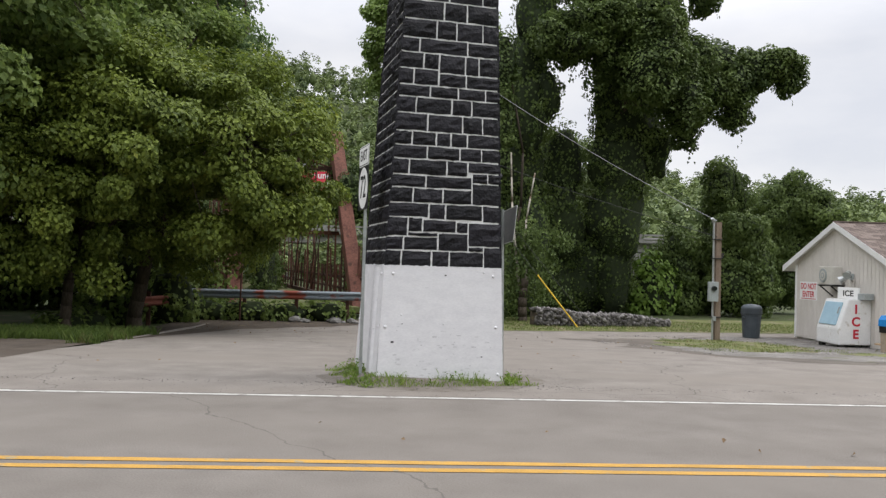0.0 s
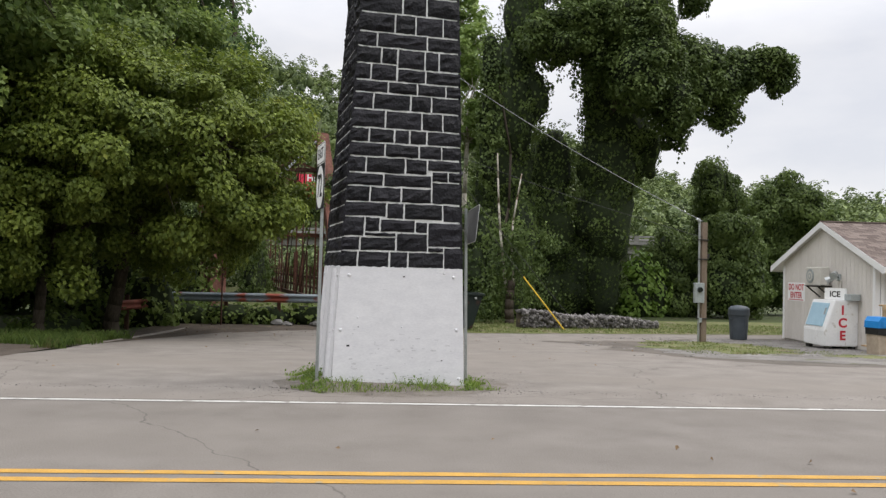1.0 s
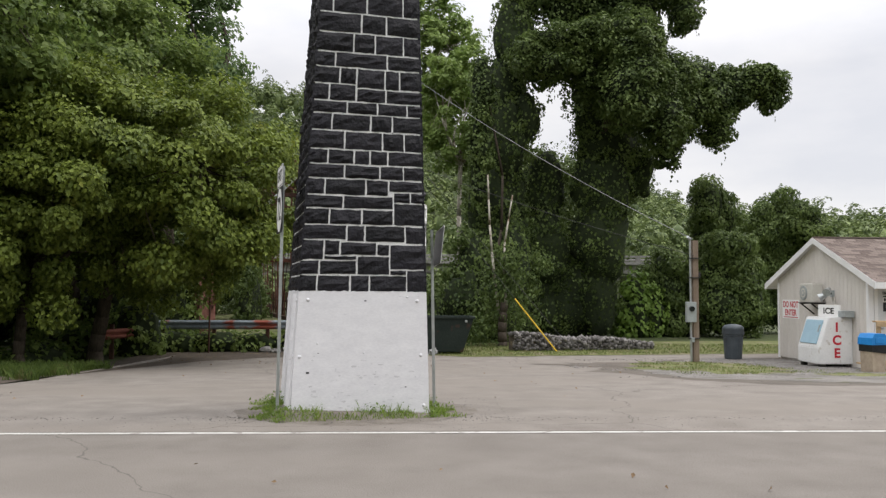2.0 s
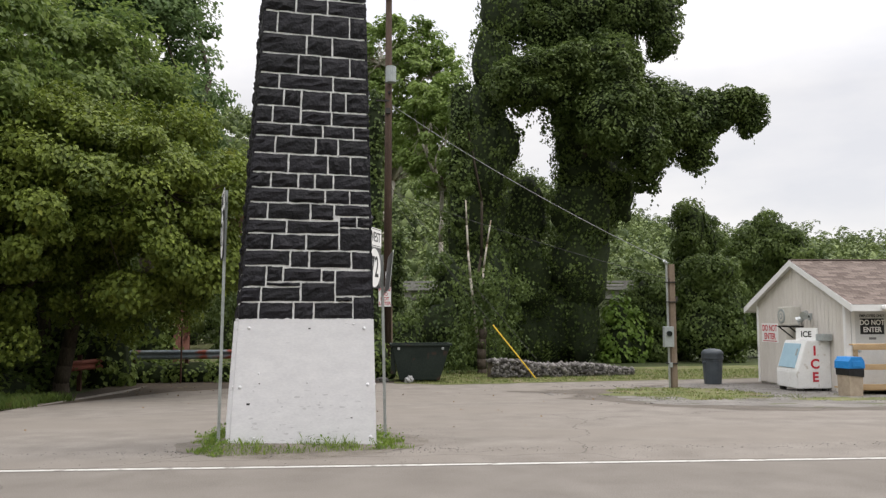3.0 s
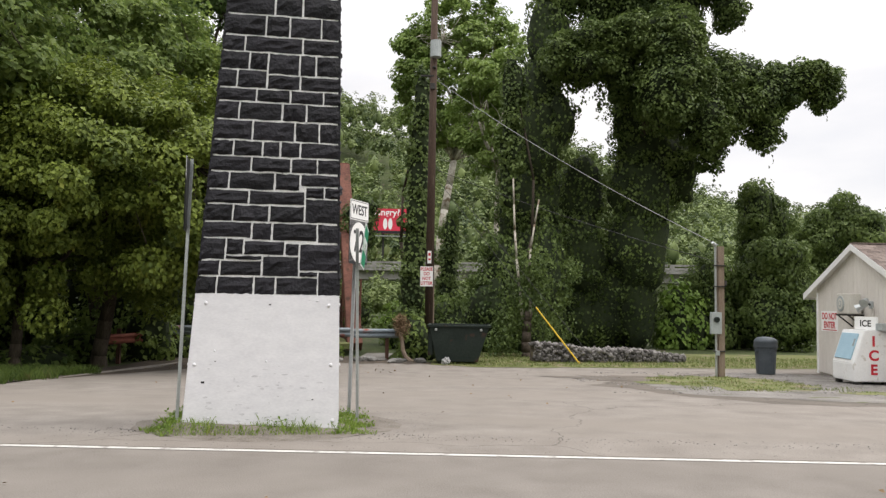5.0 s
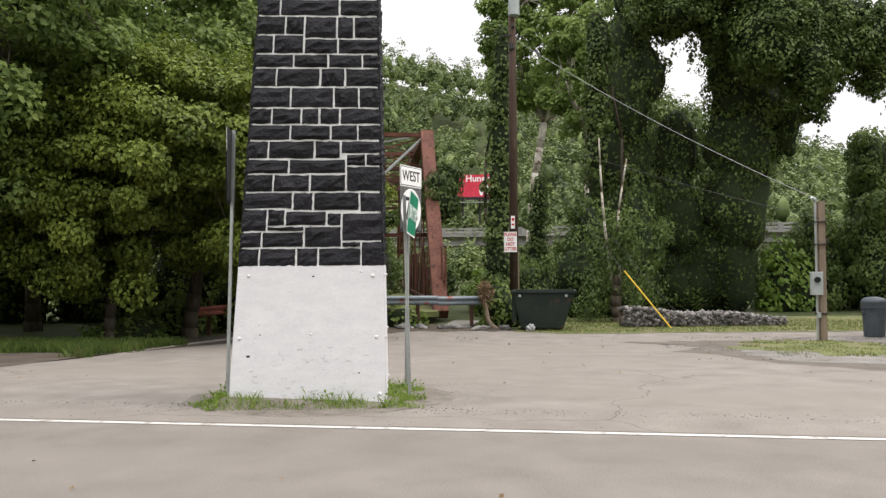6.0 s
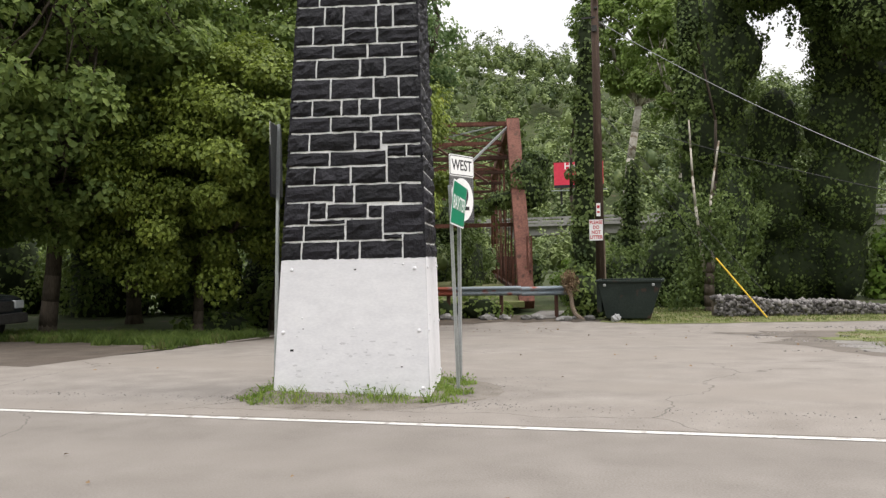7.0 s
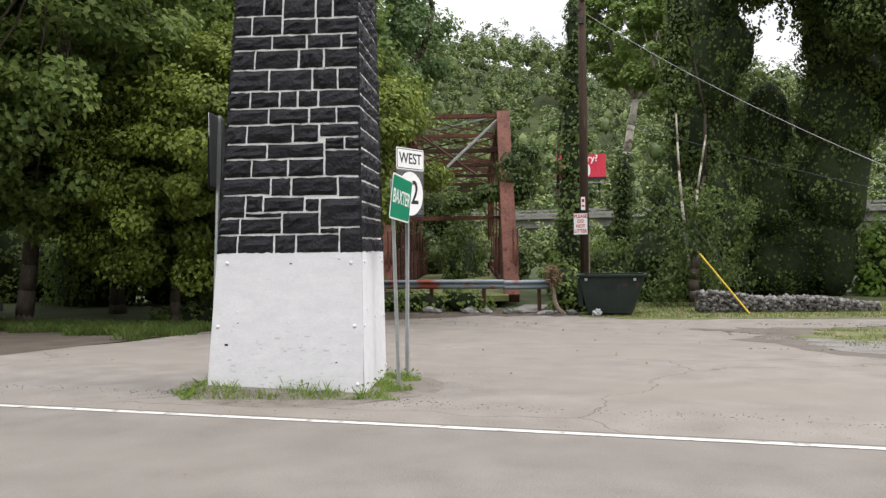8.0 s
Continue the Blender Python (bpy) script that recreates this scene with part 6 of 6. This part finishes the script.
part("casing", cubes(((0, 0, 1.50), (0.5, 0.3, 0.18)), bevel=0.01), M_GREY_BOX, cb)

# ---- bins ----
can = thing("trash_can", "dark grey plastic trash can with a domed lid", "trash can", 12.2, 26.9, land(12.2, 26.9))
part("barrel", lathe([(0.25, 0.0), (0.27, 0.02), (0.315, 0.74), (0.33, 0.75), (0.33, 0.80), (0.32, 0.81)]), M_CAN, can, smooth=False)
part("lid", lathe([(0.345, 0.80), (0.35, 0.83), (0.34, 0.95), (0.345, 0.96), (0.33, 1.03), (0.25, 1.10), (0.10, 1.13)]), M_CAN, can, "domed lid", True)
for a in (20, 200):
    part("handle", cubes(((0.33 * math.cos(radians(a)), 0.33 * math.sin(radians(a)), 0.70), (0.07, 0.10, 0.05)), bevel=0.008), M_CAN, can)
bb = thing("litter_bin", "tan litter bin with a blue lid and black liner", "litter bin", 13.22, 20.75, land(13, 20.7), 12)
part("bin_body", prism([(-0.19, 0.0), (0.19, 0.0), (0.215, 0.66), (-0.215, 0.66)], -0.2, 0.2), M_TAN, bb, "tan pebbled body")
part("liner", prism([(-0.225, 0.52), (0.225, 0.47), (0.235, 0.70), (-0.235, 0.70)], -0.22, 0.22), M_BLACK_BAG, bb, "black bin liner folded over the rim")
lid = part("lid", prism([(-0.25, 0.69), (0.25, 0.69), (0.235, 0.86), (0.15, 0.97), (-0.15, 0.97), (-0.235, 0.86)], -0.24, 0.24), M_BLUE, bb, "bright blue plastic lid")
part("flap", cubes(((0, -0.245, 0.80), (0.30, 0.02, 0.14)), bevel=0.006), M_BLUE, lid)

# ---- timber ramp rail ----
rail = thing("ramp_railing", "new yellowish lumber railing of the store's ramp", "railing", 13.62, 21.15, land(14, 21) - 0.10)
for i in range(5):
    part("post", cubes(((i * 0.95, 0, 0.62), (0.09, 0.09, 1.45)), bevel=0.005), M_LUMBER, rail)
for z in (1.30, 0.80, 0.30):
    part("rail", cubes(((1.9, -0.065, z), (4.0, 0.04, 0.14)), bevel=0.005), M_LUMBER, rail)
part("cap", cubes(((1.9, 0, 1.365), (4.05, 0.15, 0.04)), bevel=0.005), M_LUMBER, rail)
for i in range(14):
    part("plank", cubes(((0.12 + i * 0.28, 0.55, 0.22), (0.27, 0.98, 0.04))), M_LUMBER, rail)

# ---- parked pickup at the edge of the wood ----
car = thing("pickup_truck", "dark parked pickup truck with its nose toward the drive", "car", -12.15, 19.4, land(-11, 19), 4)
side_line = [(-5.2, 0.55), (-0.05, 0.55), (0.0, 0.75), (-0.04, 1.02), (-0.22, 1.12), (-1.45, 1.20), (-2.1, 1.75), (-3.6, 1.80), (-3.85, 1.20), (-5.2, 1.18)]
bm = prism(side_line, -0.95, 0.95)
bmesh.ops.bevel(bm, geom=bm.edges[:], offset=0.05, segments=2, affect="EDGES")
bod = part("body", bm, M_CAR, car)
part("bumper", cubes(((0.03, 0, 0.55), (0.22, 1.86, 0.26)), bevel=0.04), M_DARK_METAL, car, "dark front bumper")
part("grille", cubes(((-0.005, 0, 0.86), (0.05, 1.1, 0.26)), bevel=0.01), M_DARK_METAL, car)
for y in (-0.76, 0.76):
    part("headlight", cubes(((-0.03, y, 0.9), (0.12, 0.34, 0.22)), bevel=0.03), M_LAMP, car, "clear headlight")
part("windscreen", beam(bmesh.new(), (-1.42, 0, 1.24), (-2.02, 0, 1.72), 1.55, 0.03), M_GLASS, car)
for x in (-0.95, -4.2):
    for y in (-0.82, 0.82):
        w = part("wheel", tube(bmesh.new(), (x, y - 0.12, 0.38), (x, y + 0.12, 0.38), 0.38, 0.38, 24), M_TYRE, car, "black tyre", True)
        part("rim", tube(bmesh.new(), (x, y - 0.13, 0.38), (x, y + 0.13, 0.38), 0.22, 0.22, 16), M_STEEL, w)

# ---- the highway bridge, the billboard ----
ob_ = thing("highway_bridge", "pale concrete highway bridge across the valley", "bridge", 8.0, 98.0, -0.5, -4)
part("girder", cubes(((0, 0, 4.75), (110, 8.0, 1.0))), M_CONCRETE, ob_)
part("slab", cubes(((0, 0, 5.4), (110, 9.4, 0.32))), M_CONCRETE, ob_)
for k in (-1, 1):
    part("parapet", cubes(((0, 4.55 * k, 6.15), (110, 0.22, 0.22)), ((0, 4.55 * k, 5.70), (110, 0.22, 0.16))), M_CONCRETE, ob_)
for i in range(37):
    part("parapet_post", cubes(((-54 + i * 3.0, -4.55, 5.85), (0.5, 0.28, 0.75))), M_CONCRETE, ob_)
for i in range(8):
    x = -49 + i * 14
    pr = part("pier", cubes(((x, -2.6, 1.7), (1.0, 1.0, 4.6)), ((x, 2.6, 1.7), (1.0, 1.0, 4.6)), ((x, 0, 3.75), (1.2, 8.0, 0.7))), M_CONCRETE, ob_)
bl = thing("billboard", "red billboard with white lettering on steel legs", "billboard", -11.5, 146.0, land(-10, 146) - 1.0, 6)
bz = 16.2 - (land(-10, 146) - 1.0)
fc = part("panel", cubes(((0, 0, bz - 1.0), (8.4, 0.4, 4.4))), M_BILL, bl, "red panel")
lettering("Hungry?", 1.6, M_SIGN_WHITE, fc, pose(0.2, -0.22, bz + 0.5) @ FACE, 1.0, 0.03)
part("lower_band", cubes(((0, -0.21, bz - 2.95), (8.4, 0.03, 0.5))), M_SIGN_BLACK, fc, "dark lower band")
for x in (0.0, 0.9):
    part("motif", disc(0.75, 2.0, -0.24, -0.21), M_SIGN_WHITE, fc, "white oval shape").matrix_local = pose(x + 0.3, 0, bz - 1.5)
part("catwalk", cubes(((0, -0.7, bz - 3.7), (9.6, 1.2, 0.12))), M_STEEL, bl)
for x in (-3, 0, 3):
    part("leg", cubes(((x, 0.3, bz / 2 - 2), (0.35, 0.35, bz))), M_DARK_METAL, bl)


# ---- the stones of the pier ----
for side, rects in sides.items():
    for u0, u1, v0, v1 in rects:
        part("stone", stone(side, u0, u1, v0, v1), M_STONE, PIER)


# ---- roof shingles ----
slope = math.atan2(RIDGE - EAVE, DEEP / 2 + 0.1)
run = (DEEP / 2 + 0.62) / math.cos(slope)
rows_n, tab = 22, 0.31
tile = bmesh.new()
box(tile, (0, 0, 0), (tab - 0.012, run / rows_n + 0.03, 0.014))
tile_me = bpy.data.meshes.new("shingle")
tile.to_mesh(tile_me)
tile.free()
tile_me.materials.append(M_SHINGLE)
half = bmesh.new()
box(half, (0, 0, 0), (tab / 2 - 0.012, run / rows_n + 0.03, 0.014))
half_me = bpy.data.meshes.new("shingle")
half.to_mesh(half_me)
half.free()
half_me.materials.append(M_SHINGLE)
far_roof = bmesh.new()
deck = pose(0, DEEP / 2, RIDGE + THK + 0.02) @ pose(0, 0, 0, math.degrees(slope), 0, 0)
for r in range(rows_n):
    if r % 2:
        ob = new("shingle", half_me)
        ob.parent = HUT
        ob.matrix_local = deck @ pose(-OUT + 0.13 - tab / 4, -run + run * (r + 0.5) / rows_n, 0.003, 1.6)
    for c in range(28):
        m = deck @ pose(-OUT + 0.13 + tab * (c + 0.5 * (r % 2)), -run + run * (r + 0.5) / rows_n, 0.003 * (r % 2), 1.6)
        if c < 13:
            ob = new("shingle", tile_me)
            ob.parent = HUT
            ob.matrix_local = m
        else:
            box(far_roof, (0, 0, 0), (tab - 0.012, run / rows_n + 0.03, 0.014), m=m)
tagged(part("shingle_run", far_roof, M_SHINGLE_FAR, HUT), "brown shingles further along the roof", kind="stuff")
bm = bmesh.new()
box(bm, (LONG / 2 - OUT / 2, run / 2, 0.0), (LONG + OUT, run, 0.02), m=pose(0, DEEP / 2, RIDGE + THK + 0.02) @ pose(0, 0, 0, -math.degrees(slope)))
part("back_shingles", bm, M_SHINGLE_FAR, HUT)
part("ridge_cap", beam(bmesh.new(), (-OUT, DEEP / 2, RIDGE + THK + 0.03), (LONG, DEEP / 2, RIDGE + THK + 0.03), 0.2, 0.03), M_SHINGLE_FAR, HUT)
